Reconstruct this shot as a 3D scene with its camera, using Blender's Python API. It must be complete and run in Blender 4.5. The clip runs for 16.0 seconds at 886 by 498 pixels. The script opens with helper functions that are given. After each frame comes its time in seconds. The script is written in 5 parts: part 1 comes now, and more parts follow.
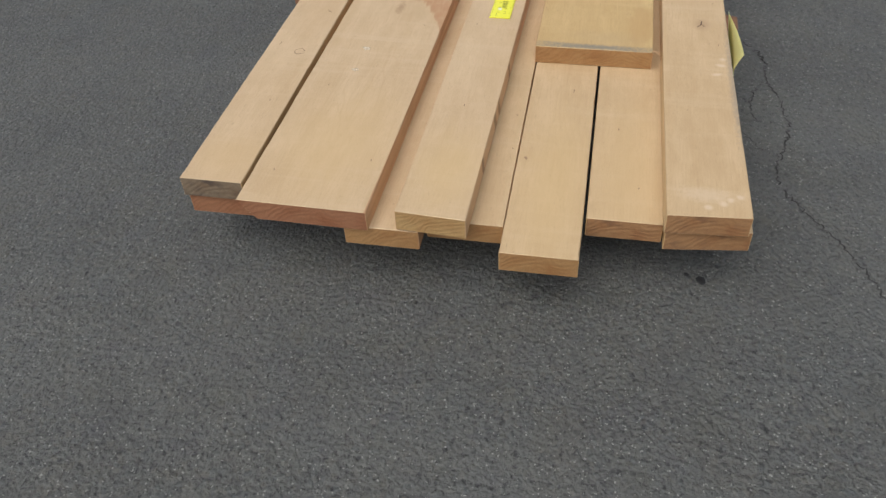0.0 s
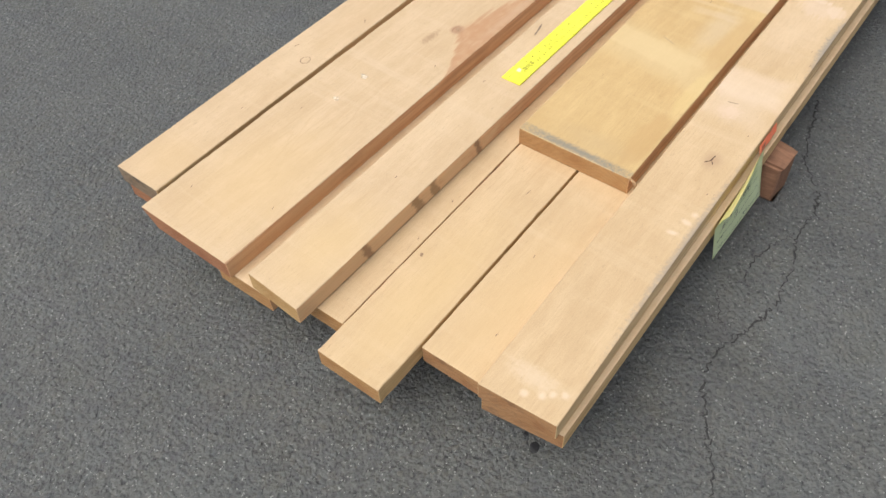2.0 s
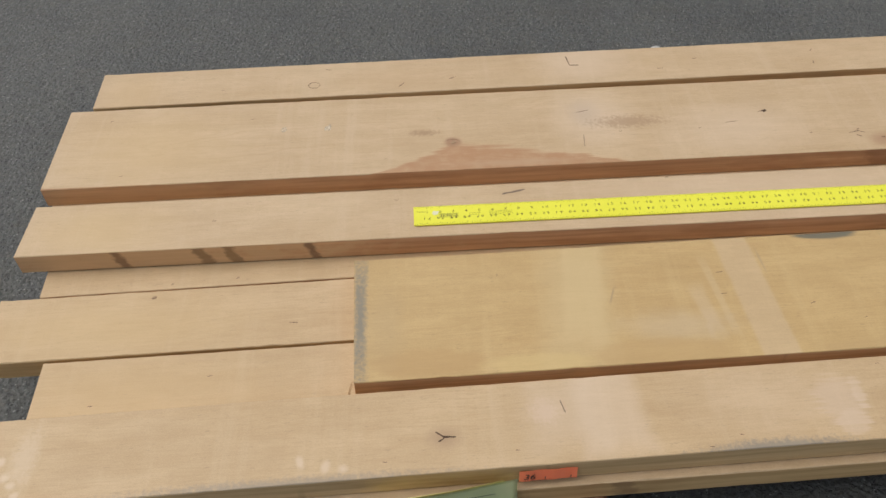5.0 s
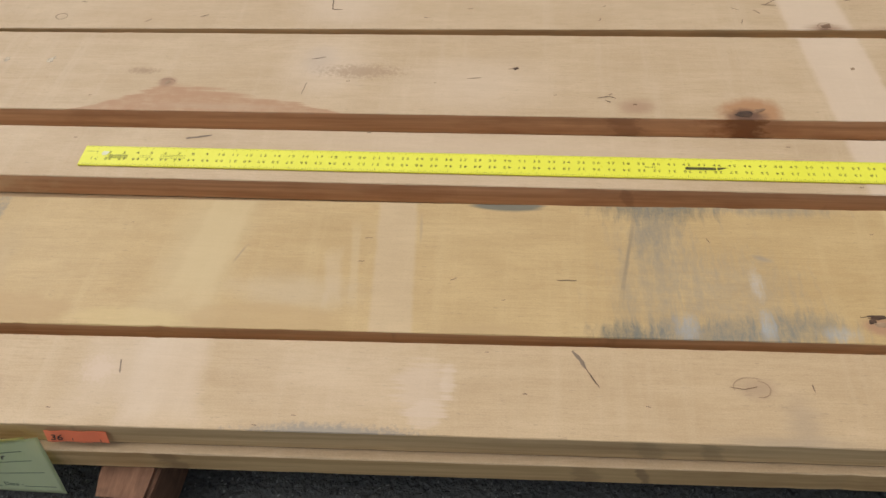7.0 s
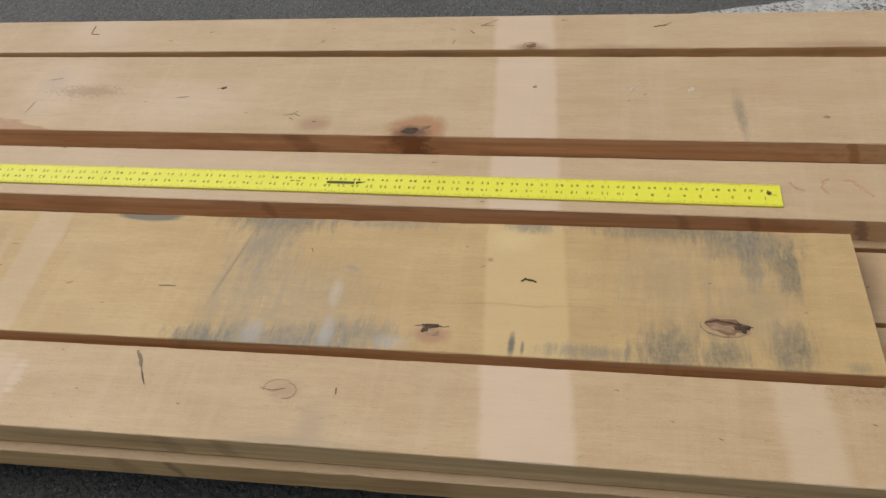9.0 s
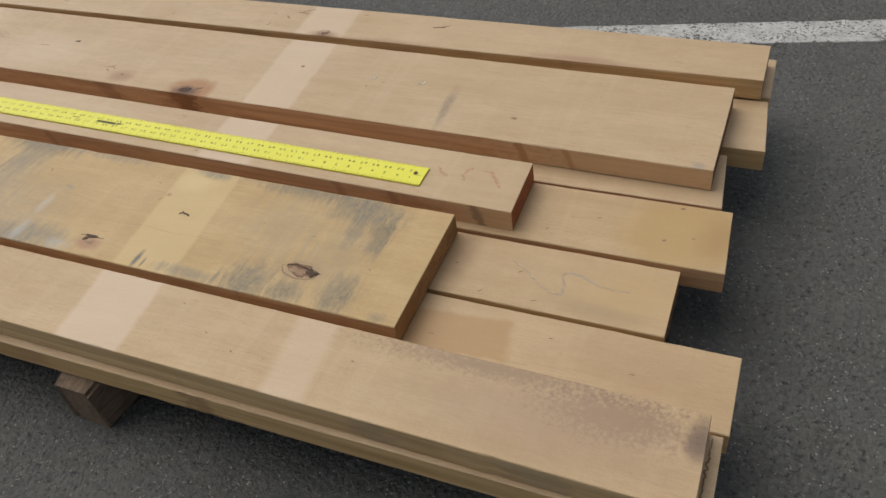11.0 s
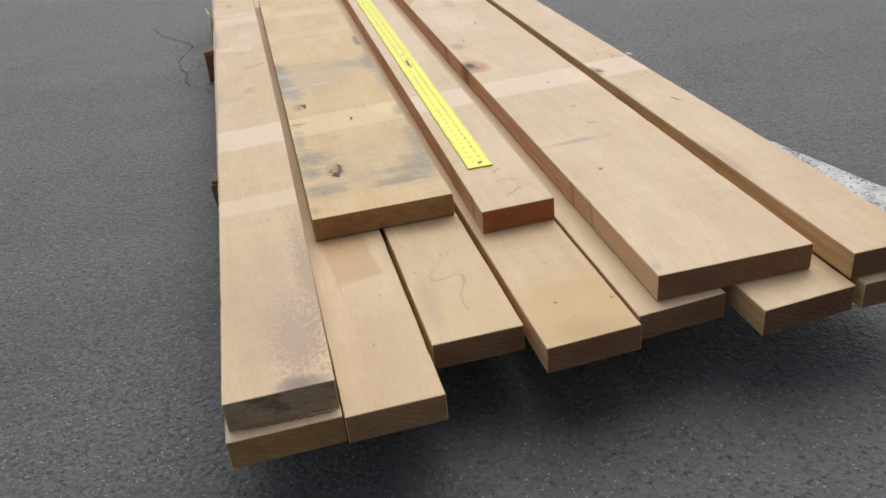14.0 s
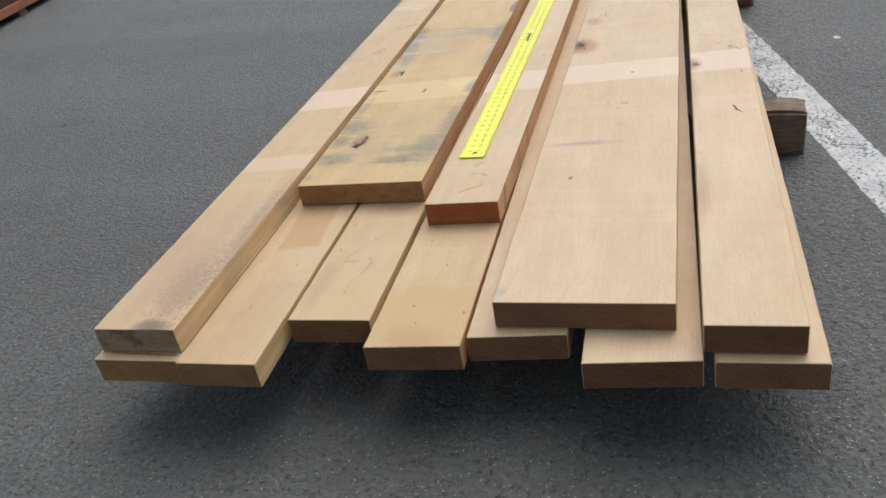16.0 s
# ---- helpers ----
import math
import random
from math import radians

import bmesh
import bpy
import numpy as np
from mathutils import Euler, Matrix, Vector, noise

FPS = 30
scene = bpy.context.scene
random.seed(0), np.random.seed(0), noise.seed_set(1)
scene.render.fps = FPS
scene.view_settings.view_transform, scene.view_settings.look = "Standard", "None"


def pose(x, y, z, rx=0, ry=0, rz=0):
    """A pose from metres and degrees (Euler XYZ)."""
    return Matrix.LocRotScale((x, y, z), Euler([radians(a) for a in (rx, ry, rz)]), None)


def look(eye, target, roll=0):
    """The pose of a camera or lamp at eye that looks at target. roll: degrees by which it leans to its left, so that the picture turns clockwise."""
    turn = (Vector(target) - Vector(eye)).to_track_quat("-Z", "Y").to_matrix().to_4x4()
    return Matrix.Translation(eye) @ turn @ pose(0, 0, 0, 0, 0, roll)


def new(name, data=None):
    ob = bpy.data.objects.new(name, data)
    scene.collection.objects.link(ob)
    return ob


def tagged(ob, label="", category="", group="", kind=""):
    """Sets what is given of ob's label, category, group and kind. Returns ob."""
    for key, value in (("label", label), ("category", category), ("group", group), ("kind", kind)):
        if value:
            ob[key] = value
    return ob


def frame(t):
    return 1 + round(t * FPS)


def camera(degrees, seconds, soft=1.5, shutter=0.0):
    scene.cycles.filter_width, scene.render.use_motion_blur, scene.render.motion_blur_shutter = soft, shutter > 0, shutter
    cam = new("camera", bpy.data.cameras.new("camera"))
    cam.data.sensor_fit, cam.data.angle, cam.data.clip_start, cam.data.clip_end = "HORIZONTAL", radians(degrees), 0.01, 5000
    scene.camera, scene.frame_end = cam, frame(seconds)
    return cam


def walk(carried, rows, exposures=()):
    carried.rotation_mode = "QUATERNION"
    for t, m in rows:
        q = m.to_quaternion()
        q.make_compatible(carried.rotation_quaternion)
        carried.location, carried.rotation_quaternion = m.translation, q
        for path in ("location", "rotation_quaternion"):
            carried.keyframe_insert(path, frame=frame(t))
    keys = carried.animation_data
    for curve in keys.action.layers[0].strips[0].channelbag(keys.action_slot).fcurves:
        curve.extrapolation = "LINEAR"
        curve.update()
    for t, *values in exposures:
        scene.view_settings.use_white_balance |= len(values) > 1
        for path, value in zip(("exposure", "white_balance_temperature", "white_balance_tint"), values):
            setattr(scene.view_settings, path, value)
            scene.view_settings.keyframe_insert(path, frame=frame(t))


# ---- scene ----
cam = camera(57.0, 16.0)
PATH = [
    (0, (-1.156, 0.268, 1.17), (0.249, 0.634, -0.206), -3.3),
    (0.5, (-1.052, 0.066, 1.29), (0.134, 0.648, -0.211), -1.3),
    (1, (-0.941, -0.059, 1.346), (0.128, 0.655, -0.187), -3.6),
    (1.5, (-0.731, -0.147, 1.375), (0.272, 0.623, -0.174), -3.9),
    (2, (-0.556, -0.275, 1.391), (0.397, 0.572, -0.15), -3.7),
    (2.5, (-0.379, -0.436, 1.407), (0.47, 0.563, -0.103), -1.7),
    (3, (-0.165, -0.491, 1.365), (0.48, 0.672, -0.129), -2.8),
    (5.5, (0.885, -0.55, 1.291), (0.854, 0.807, -0.178), -1.4),
    (6, (1.093, -0.549, 1.256), (1.005, 0.794, -0.224), -2.7),
    (6.5, (1.266, -0.534, 1.228), (1.13, 0.79, -0.265), -2.9),
    (7, (1.429, -0.467, 1.173), (1.262, 0.839, -0.333), -3.3),
    (7.5, (1.595, -0.432, 1.143), (1.415, 0.842, -0.388), -6.1),
    (8, (1.79, -0.448, 1.152), (1.558, 0.837, -0.363), -7.6),
    (8.5, (1.981, -0.453, 1.149), (1.688, 0.852, -0.338), -7.0),
    (9, (2.185, -0.436, 1.157), (1.828, 0.887, -0.3), -8.2),
    (9.5, (2.401, -0.449, 1.169), (2.007, 0.885, -0.269), -9.7),
    (10, (2.65, -0.48, 1.193), (2.17, 0.846, -0.225), -9.6),
    (10.2, (2.729, -0.484, 1.184), (2.225, 0.841, -0.227), -9.8),
    (12.3, (3.542, -0.201, 1.043), (2.353, 0.704, -0.287), -8.9),
    (12.5, (3.596, -0.174, 1.027), (2.34, 0.664, -0.285), -9.3),
    (13, (3.765, -0.056, 0.973), (2.347, 0.582, -0.285), -7.7),
    (13.5, (3.87, 0.086, 0.927), (2.307, 0.524, -0.242), -5.9),
    (14, (3.907, 0.25, 0.858), (2.194, 0.544, -0.132), -5.8),
    (14.5, (3.958, 0.41, 0.838), (2.175, 0.485, -0.066), -8.6),
    (15, (3.993, 0.606, 0.832), (2.199, 0.437, -0.036), -10.2),
    (15.5, (3.928, 0.8, 0.829), (2.196, 0.421, -0.097), -9.4),
    (16, (3.893, 1.013, 0.874), (2.277, 0.414, -0.14), -10.9),
]
EXPOSURES = [(0.0, -0.12, 6250, 10), (0.5, 0.38, 6250, 10), (1.0, 0.36, 6250, 10), (2.0, 0.4, 6300, 10), (2.5, 0.2, 6350, 10), (3.0, 0.03, 6400, 10), (5.5, -0.31, 6430, 10), (7.5, -0.35, 6430, 10), (10.0, -0.58, 6560, 10), (12.5, -0.42, 6440, 10), (13.0, -0.13, 6280, 10), (13.5, -0.05, 6210, 10), (14.5, -0.19, 6170, 10), (15.5, -0.07, 6060, 10), (16.0, -0.03, 6080, 10)]
walk(cam, [(t, look(eye, target, roll)) for t, eye, target, roll in PATH], EXPOSURES)

# ---- sky and sun: bright haze, soft sun from beyond the near end of the stack ----
SUN_UP, SUN_TURN = 59.0, -74.0
world = bpy.data.worlds.new("sky")
scene.world = world
world.use_nodes = True
wn, wl = world.node_tree.nodes, world.node_tree.links
sky = wn.new("ShaderNodeTexSky")
sky.sky_type, sky.sun_disc = "NISHITA", False
sky.sun_elevation, sky.sun_rotation = radians(SUN_UP), radians(SUN_TURN)
sky.air_density, sky.dust_density, sky.ozone_density = 1.0, 4.0, 1.0
pale = wn.new("ShaderNodeHueSaturation")
pale.inputs["Saturation"].default_value = 0.42
wl.new(sky.outputs[0], pale.inputs["Color"])
wl.new(pale.outputs[0], wn["Background"].inputs[0])
wn["Background"].inputs[1].default_value = 0.125
sun = new("sun", bpy.data.lights.new("sun", "SUN"))
sun.data.energy, sun.data.angle, sun.data.color = 2.25, radians(70), (1.0, 0.95, 0.88)
az = radians(SUN_TURN)
sun.matrix_world = look((math.sin(az) * math.cos(radians(SUN_UP)) * 20, math.cos(az) * math.cos(radians(SUN_UP)) * 20, math.sin(radians(SUN_UP)) * 20), (0, 0, 0))


# ---- materials ----
class Net:
    """A node material, put together step by step."""

    def __init__(self, name):
        self.mat = bpy.data.materials.new(name)
        self.mat.use_nodes = True
        self.tree = self.mat.node_tree
        self.bsdf = self.tree.nodes["Principled BSDF"]
        self.geo = self.tree.nodes.new("ShaderNodeNewGeometry")
        self.tex = self.tree.nodes.new("ShaderNodeTexCoord")
        self.info = self.tree.nodes.new("ShaderNodeObjectInfo")
        self.world, self.local = self.geo.outputs["Position"], self.tex.outputs["Object"]

    def put(self, socket, value):
        if isinstance(value, bpy.types.NodeSocket):
            self.tree.links.new(value, socket)
        elif isinstance(value, tuple) and len(value) == 3 and socket.type == "RGBA":
            socket.default_value = (*value, 1)
        else:
            socket.default_value = value

    def math(self, op, a, b=0.0, clamp=False):
        n = self.tree.nodes.new("ShaderNodeMath")
        n.operation, n.use_clamp = op, clamp
        self.put(n.inputs[0], a), self.put(n.inputs[1], b)
        return n.outputs[0]

    def vec(self, op, a, b=(0, 0, 0)):
        n = self.tree.nodes.new("ShaderNodeVectorMath")
        n.operation = op
        self.put(n.inputs[0], a), self.put(n.inputs[1], b)
        return n.outputs["Value"] if op in ("LENGTH", "DISTANCE", "DOT_PRODUCT") else n.outputs[0]

    def scaled(self, v, x, y, z):
        return self.vec("MULTIPLY", v, (x, y, z))

    def split(self, v):
        n = self.tree.nodes.new("ShaderNodeSeparateXYZ")
        self.put(n.inputs[0], v)
        return n.outputs

    def noise(self, v, scale=1.0, detail=3.0, rough=0.55, colour=False):
        n = self.tree.nodes.new("ShaderNodeTexNoise")
        self.put(n.inputs["Vector"], v)
        n.inputs["Scale"].default_value, n.inputs["Detail"].default_value, n.inputs["Roughness"].default_value = scale, detail, rough
        return n.outputs["Color"] if colour else n.outputs[0]

    def cells(self, v, scale, colour=False):
        n = self.tree.nodes.new("ShaderNodeTexVoronoi")
        self.put(n.inputs["Vector"], v)
        n.inputs["Scale"].default_value = scale
        return n.outputs["Color"] if colour else n.outputs["Distance"]

    def span(self, v, a, b, c=0.0, d=1.0, smooth=False):
        n = self.tree.nodes.new("ShaderNodeMapRange")
        n.interpolation_type = "SMOOTHSTEP" if smooth else "LINEAR"
        self.put(n.inputs[0], v)
        for i, x in enumerate((a, b, c, d)):
            self.put(n.inputs[i + 1], x)
        return n.outputs[0]

    def mix(self, f, a, b, how="MIX"):
        n = self.tree.nodes.new("ShaderNodeMix")
        n.data_type, n.blend_type = "RGBA", how
        self.put(n.inputs[0], f), self.put(n.inputs[6], a), self.put(n.inputs[7], b)
        return n.outputs[2]

    def inside(self, x, y, rx, ry, turn):
        """World place laid into the frame of an ellipse or box."""
        n = self.tree.nodes.new("ShaderNodeMapping")
        n.vector_type = "TEXTURE"
        self.put(n.inputs[0], self.world)
        n.inputs["Location"].default_value = (x, y, 0)
        n.inputs["Rotation"].default_value = (0, 0, radians(turn))
        n.inputs["Scale"].default_value = (rx, ry, 1e4)
        return n.outputs[0]

    def bump(self, height, strength, distance):
        n = self.tree.nodes.new("ShaderNodeBump")
        n.inputs["Strength"].default_value, n.inputs["Distance"].default_value = strength, distance
        self.put(n.inputs["Height"], height)
        self.put(self.bsdf.inputs["Normal"], n.outputs[0])

    def done(self, colour, rough, spec=0.5):
        self.put(self.bsdf.inputs["Base Color"], colour)
        self.put(self.bsdf.inputs["Roughness"], rough)
        self.bsdf.inputs["Specular IOR Level"].default_value = spec
        return self.mat


def shade(c, k):
    return tuple(min(0.9, v * k) for v in c)


def wood_face(name, base, stains=(), figure=0.5, rough=0.5):
    """Planed face of a board, grain along local x. stains, painted sheen among them: kind, x, y, rx, ry, turn,
    softness, raggedness, colour, strength.
    """
    n = Net(name)
    p = n.vec("ADD", n.local, n.scaled(n.info.outputs["Random"], 9.0, 5.0, 3.0))
    grain = n.noise(n.scaled(p, 3.0, 42, 42), 1.0, 5, 0.55)
    broad = n.noise(n.scaled(p, 3.2, 8, 8), 1.0, 4, 0.6)
    pores = n.noise(n.scaled(p, 55, 900, 400), 1.0, 2, 0.6)
    xyz = n.split(p)
    warp = n.noise(n.scaled(p, 0.9, 6, 6), 1.0, 2)
    rings = n.math("SINE", n.math("ADD", n.math("MULTIPLY", xyz[1], 95.0), n.math("MULTIPLY", warp, 46.0)))
    tone = n.math("ADD", n.math("MULTIPLY", grain, 0.36), n.math("MULTIPLY", broad, 0.64))
    tone = n.math("ADD", tone, n.math("MULTIPLY", rings, 0.035 * figure))
    colour = n.mix(n.span(tone, 0.33, 0.68), shade(base, 1.08), (base[0] * 0.91, base[1] * 0.87, base[2] * 0.80))
    fibre = n.noise(n.scaled(p, 14, 340, 340), 1.0, 4, 0.7)
    colour = n.mix(n.span(fibre, 0.50, 0.74, 0, 0.5), colour, (base[0] * 0.80, base[1] * 0.74, base[2] * 0.66))
    colour = n.mix(n.span(fibre, 0.48, 0.28, 0, 0.30), colour, shade(base, 1.13))
    arcs = n.math("SINE", n.math("ADD", n.math("MULTIPLY", xyz[1], 330.0), n.math("MULTIPLY", n.noise(n.scaled(p, 1.6, 9, 9), 1.0, 3, 0.55), 95.0)))
    colour = n.mix(n.math("MULTIPLY", n.span(arcs, 0.45, 1.0, 0, 0.30 * figure), n.span(n.noise(n.scaled(p, 2.2, 7, 7), 1.0, 2), 0.42, 0.62)), colour, (base[0] * 0.82, base[1] * 0.72, base[2] * 0.60))
    colour = n.mix(n.span(pores, 0.56, 0.76, 0, 0.34), colour, shade(base, 0.62))
    ragged = n.math("SUBTRACT", n.noise(n.world, 26, 5, 0.65), 0.5)
    speck = n.math("SUBTRACT", n.noise(n.world, 135, 4, 0.7), 0.5)
    runs = n.vec("ADD", n.world, n.scaled(n.noise(n.world, 20, 3, 0.6, True), 0.016, 0.02, 0))
    wiped = n.math("SUBTRACT", n.math("ADD", n.math("MULTIPLY", n.noise(n.scaled(runs, 70, 8, 1), 1.0, 4, 0.62), 0.8), n.math("MULTIPLY", n.noise(n.scaled(runs, 190, 34, 1), 1.0, 5, 0.75), 0.8)), 0.8)
    along = n.math("SUBTRACT", n.noise(n.scaled(n.world, 6, 110, 1), 1.0, 4, 0.65), 0.5)
    dashes = n.noise(n.scaled(p, 70, 330, 200), 1.0, 2, 0.5)
    colour = n.mix(n.span(dashes, 0.66, 0.75, 0, 0.5), colour, shade(base, 0.55))
    cloud = n.noise(n.scaled(p, 9, 22, 22), 1.0, 5, 0.7)
    colour = n.mix(n.span(cloud, 0.40, 0.66, 0, 0.42), colour, (base[0] * 0.80, base[1] * 0.755, base[2] * 0.68))
    colour = n.mix(n.span(cloud, 0.44, 0.28, 0, 0.25), colour, shade(base, 1.14))
    across = n.noise(n.scaled(n.world, 24, 1.6, 1), 1.0, 5, 0.7)
    colour = n.mix(n.span(across, 0.52, 0.72, 0, 0.36), colour, (base[0] * 1.12, base[1] * 1.16, base[2] * 1.24))
    colour = n.mix(n.span(across, 0.42, 0.28, 0, 0.25), colour, (base[0] * 0.84, base[1] * 0.80, base[2] * 0.74))
    # dusty tooth of the sawn face, faint scuffs and handling dirt all over
    tooth = n.noise(n.scaled(n.world, 420, 560, 1), 1.0, 3, 0.7)
    colour = n.mix(n.span(tooth, 0.50, 0.70, 0, 0.30), colour, (base[0] * 0.74, base[1] * 0.68, base[2] * 0.60))
    colour = n.mix(n.span(tooth, 0.50, 0.32, 0, 0.26), colour, shade(base, 1.18))
    colour = n.mix(n.span(n.math("ADD", speck, n.math("MULTIPLY", ragged, 0.8)), 0.22, 0.5, 0, 0.35), colour, (0.16, 0.11, 0.08))
    patchy = n.span(n.math("ADD", n.math("MULTIPLY", n.noise(n.world, 34, 5, 0.7), 0.6), n.math("MULTIPLY", n.noise(n.scaled(n.world, 30, 220, 1), 1.0, 4, 0.7), 0.4)), 0.36, 0.56, 0.55, 1.0)
    flaky = n.span(n.math("ADD", n.math("MULTIPLY", n.noise(n.world, 55, 6, 0.75), 0.6), n.math("MULTIPLY", n.noise(n.scaled(runs, 240, 70, 1), 1.0, 4, 0.7), 0.4)), 0.36, 0.60, 0.32, 0.95)
    for kind, x, y, rx, ry, turn, soft, rag, tint, strength in stains:
        v = n.inside(x, y, rx, ry, turn)
        if kind[0] == "p":
            s = n.split(n.world)
            flank = n.math("MINIMUM", n.math("POWER", n.span(s[0], x - rx, x - 0.006), 1.7), n.math("POWER", n.span(s[0], x + turn, x + 0.006), 0.85))
            d = n.math("DIVIDE", n.math("SUBTRACT", s[1], y), n.math("ADD", n.math("MULTIPLY", flank, ry), 0.001))
        elif kind[0] == "b":
            a = n.split(n.vec("ABSOLUTE", v))
            d = n.math("MAXIMUM", a[0], a[1])
        else:
            s = n.split(v)
            d = n.math("SQRT", n.math("ADD", n.math("MULTIPLY", s[0], s[0]), n.math("MULTIPLY", s[1], s[1])))
        how = {"n": ragged, "s": speck, "w": wiped, "g": along}[kind[1]]
        d = n.math("ADD", d, n.math("MULTIPLY", how, rag * 1.35 if kind[1] == "w" else rag))
        amount = n.span(d, 1.0 - soft, 1.0 + soft * 0.3, strength, 0.0, True)
        colour = n.mix(n.math("MULTIPLY", amount, patchy) if kind[0] == "p" else n.math("MULTIPLY", amount, flaky) if kind[1] == "w" else amount, colour, tint)
    gloss = n.math("ADD", n.span(broad, 0.3, 0.7, rough - 0.06, rough + 0.08), n.span(pores, 0.4, 0.8, 0, 0.12))
    n.bump(n.math("ADD", n.math("MULTIPLY", grain, 0.6), n.math("MULTIPLY", pores, 0.7)), 0.25, 0.0006)
    return n.done(colour, gloss, 0.5)


side_cache = {}


def wood_side(base, marks=()):
    """Sawn edge of a board: streaks along the grain, saw lines. marks: dark knots that come through, x, half width, colour, strength."""
    if (base, marks) not in side_cache:
        n = Net("sawn_edge")
        p = n.vec("ADD", n.local, n.scaled(n.info.outputs["Random"], 9.0, 5.0, 3.0))
        grain = n.noise(n.scaled(p, 3, 60, 90), 1.0, 5, 0.62)
        broad = n.noise(n.scaled(p, 4.5, 3, 14), 1.0, 4, 0.6)
        saw = n.noise(n.scaled(p, 320, 20, 25), 1.0, 2)
        colour = n.mix(n.span(grain, 0.3, 0.7), shade(base, 1.18), (base[0] * 0.78, base[1] * 0.70, base[2] * 0.62))
        colour = n.mix(n.span(broad, 0.52, 0.72, 0, 0.55), colour, (base[0] * 0.62, base[1] * 0.50, base[2] * 0.42))
        spots = n.noise(n.scaled(p, 16, 2, 3), 1.0, 3, 0.6)
        colour = n.mix(n.span(spots, 0.66, 0.78, 0, 0.5), colour, shade(base, 0.38))
        jag = n.math("SUBTRACT", n.noise(n.scaled(n.world, 30, 30, 60), 1.0, 4, 0.65), 0.5)
        lean = n.split(n.world)
        for x, half, tint, strength in marks:
            d = n.math("ABSOLUTE", n.math("DIVIDE", n.math("SUBTRACT", n.math("ADD", lean[0], n.math("MULTIPLY", n.math("SUBTRACT", lean[2], 0.18), 0.35)), x), half))
            colour = n.mix(n.span(n.math("ADD", d, n.math("MULTIPLY", jag, 2.8)), 0.35, 1.2, strength, 0.0, True), colour, tint)
        n.bump(n.math("ADD", grain, n.math("MULTIPLY", saw, 0.8)), 0.4, 0.0008)
        side_cache[(base, marks)] = n.done(colour, n.span(grain, 0.2, 0.8, 0.55, 0.7), 0.35)
    return side_cache[(base, marks)]


end_cache = {}


def wood_end(base, dark=0.0):
    """End grain: growth rings round a pith outside the board, pores, and dark mould where it has some."""
    key = (base, dark)
    if key not in end_cache:
        n = Net("end_grain")
        p = n.vec("ADD", n.local, n.scaled(n.info.outputs["Random"], 0.0, 0.09, 0.0))
        s = n.split(n.vec("ADD", p, n.vec("SUBTRACT", (0, 0.02, 0.19), (0, 0, 0))))
        r = n.math("SQRT", n.math("ADD", n.math("MULTIPLY", s[1], s[1]), n.math("MULTIPLY", s[2], s[2])))
        wob = n.noise(n.scaled(p, 8, 14, 14), 1.0, 3)
        rings = n.math("SINE", n.math("ADD", n.math("MULTIPLY", r, 620.0), n.math("MULTIPLY", wob, 42.0)))
        pores = n.noise(n.scaled(p, 10, 420, 420), 1.0, 3, 0.7)
        blotch = n.noise(n.scaled(p, 6, 17, 26), 1.0, 4, 0.6)
        colour = n.mix(n.span(rings, -0.6, 1, 0.0, 0.30), shade(base, 1.08), shade(base, 0.70))
        colour = n.mix(n.span(blotch, 0.45, 0.7, 0, 0.6), colour, (base[0] * 0.72, base[1] * 0.55, base[2] * 0.45))
        colour = n.mix(n.span(pores, 0.5, 0.72, 0, 0.45), colour, shade(base, 0.5))
        if dark:
            m = n.noise(n.scaled(p, 1, 19, 30), 1.0, 3, 0.55)
            colour = n.mix(n.span(m, 0.47, 0.60, 0, dark), colour, (0.035, 0.032, 0.035))
        n.bump(n.math("ADD", n.math("MULTIPLY", rings, 0.3), n.math("ADD", pores, blotch)), 0.5, 0.0016)
        end_cache[key] = n.done(colour, 0.72, 0.25)
    return end_cache[key]


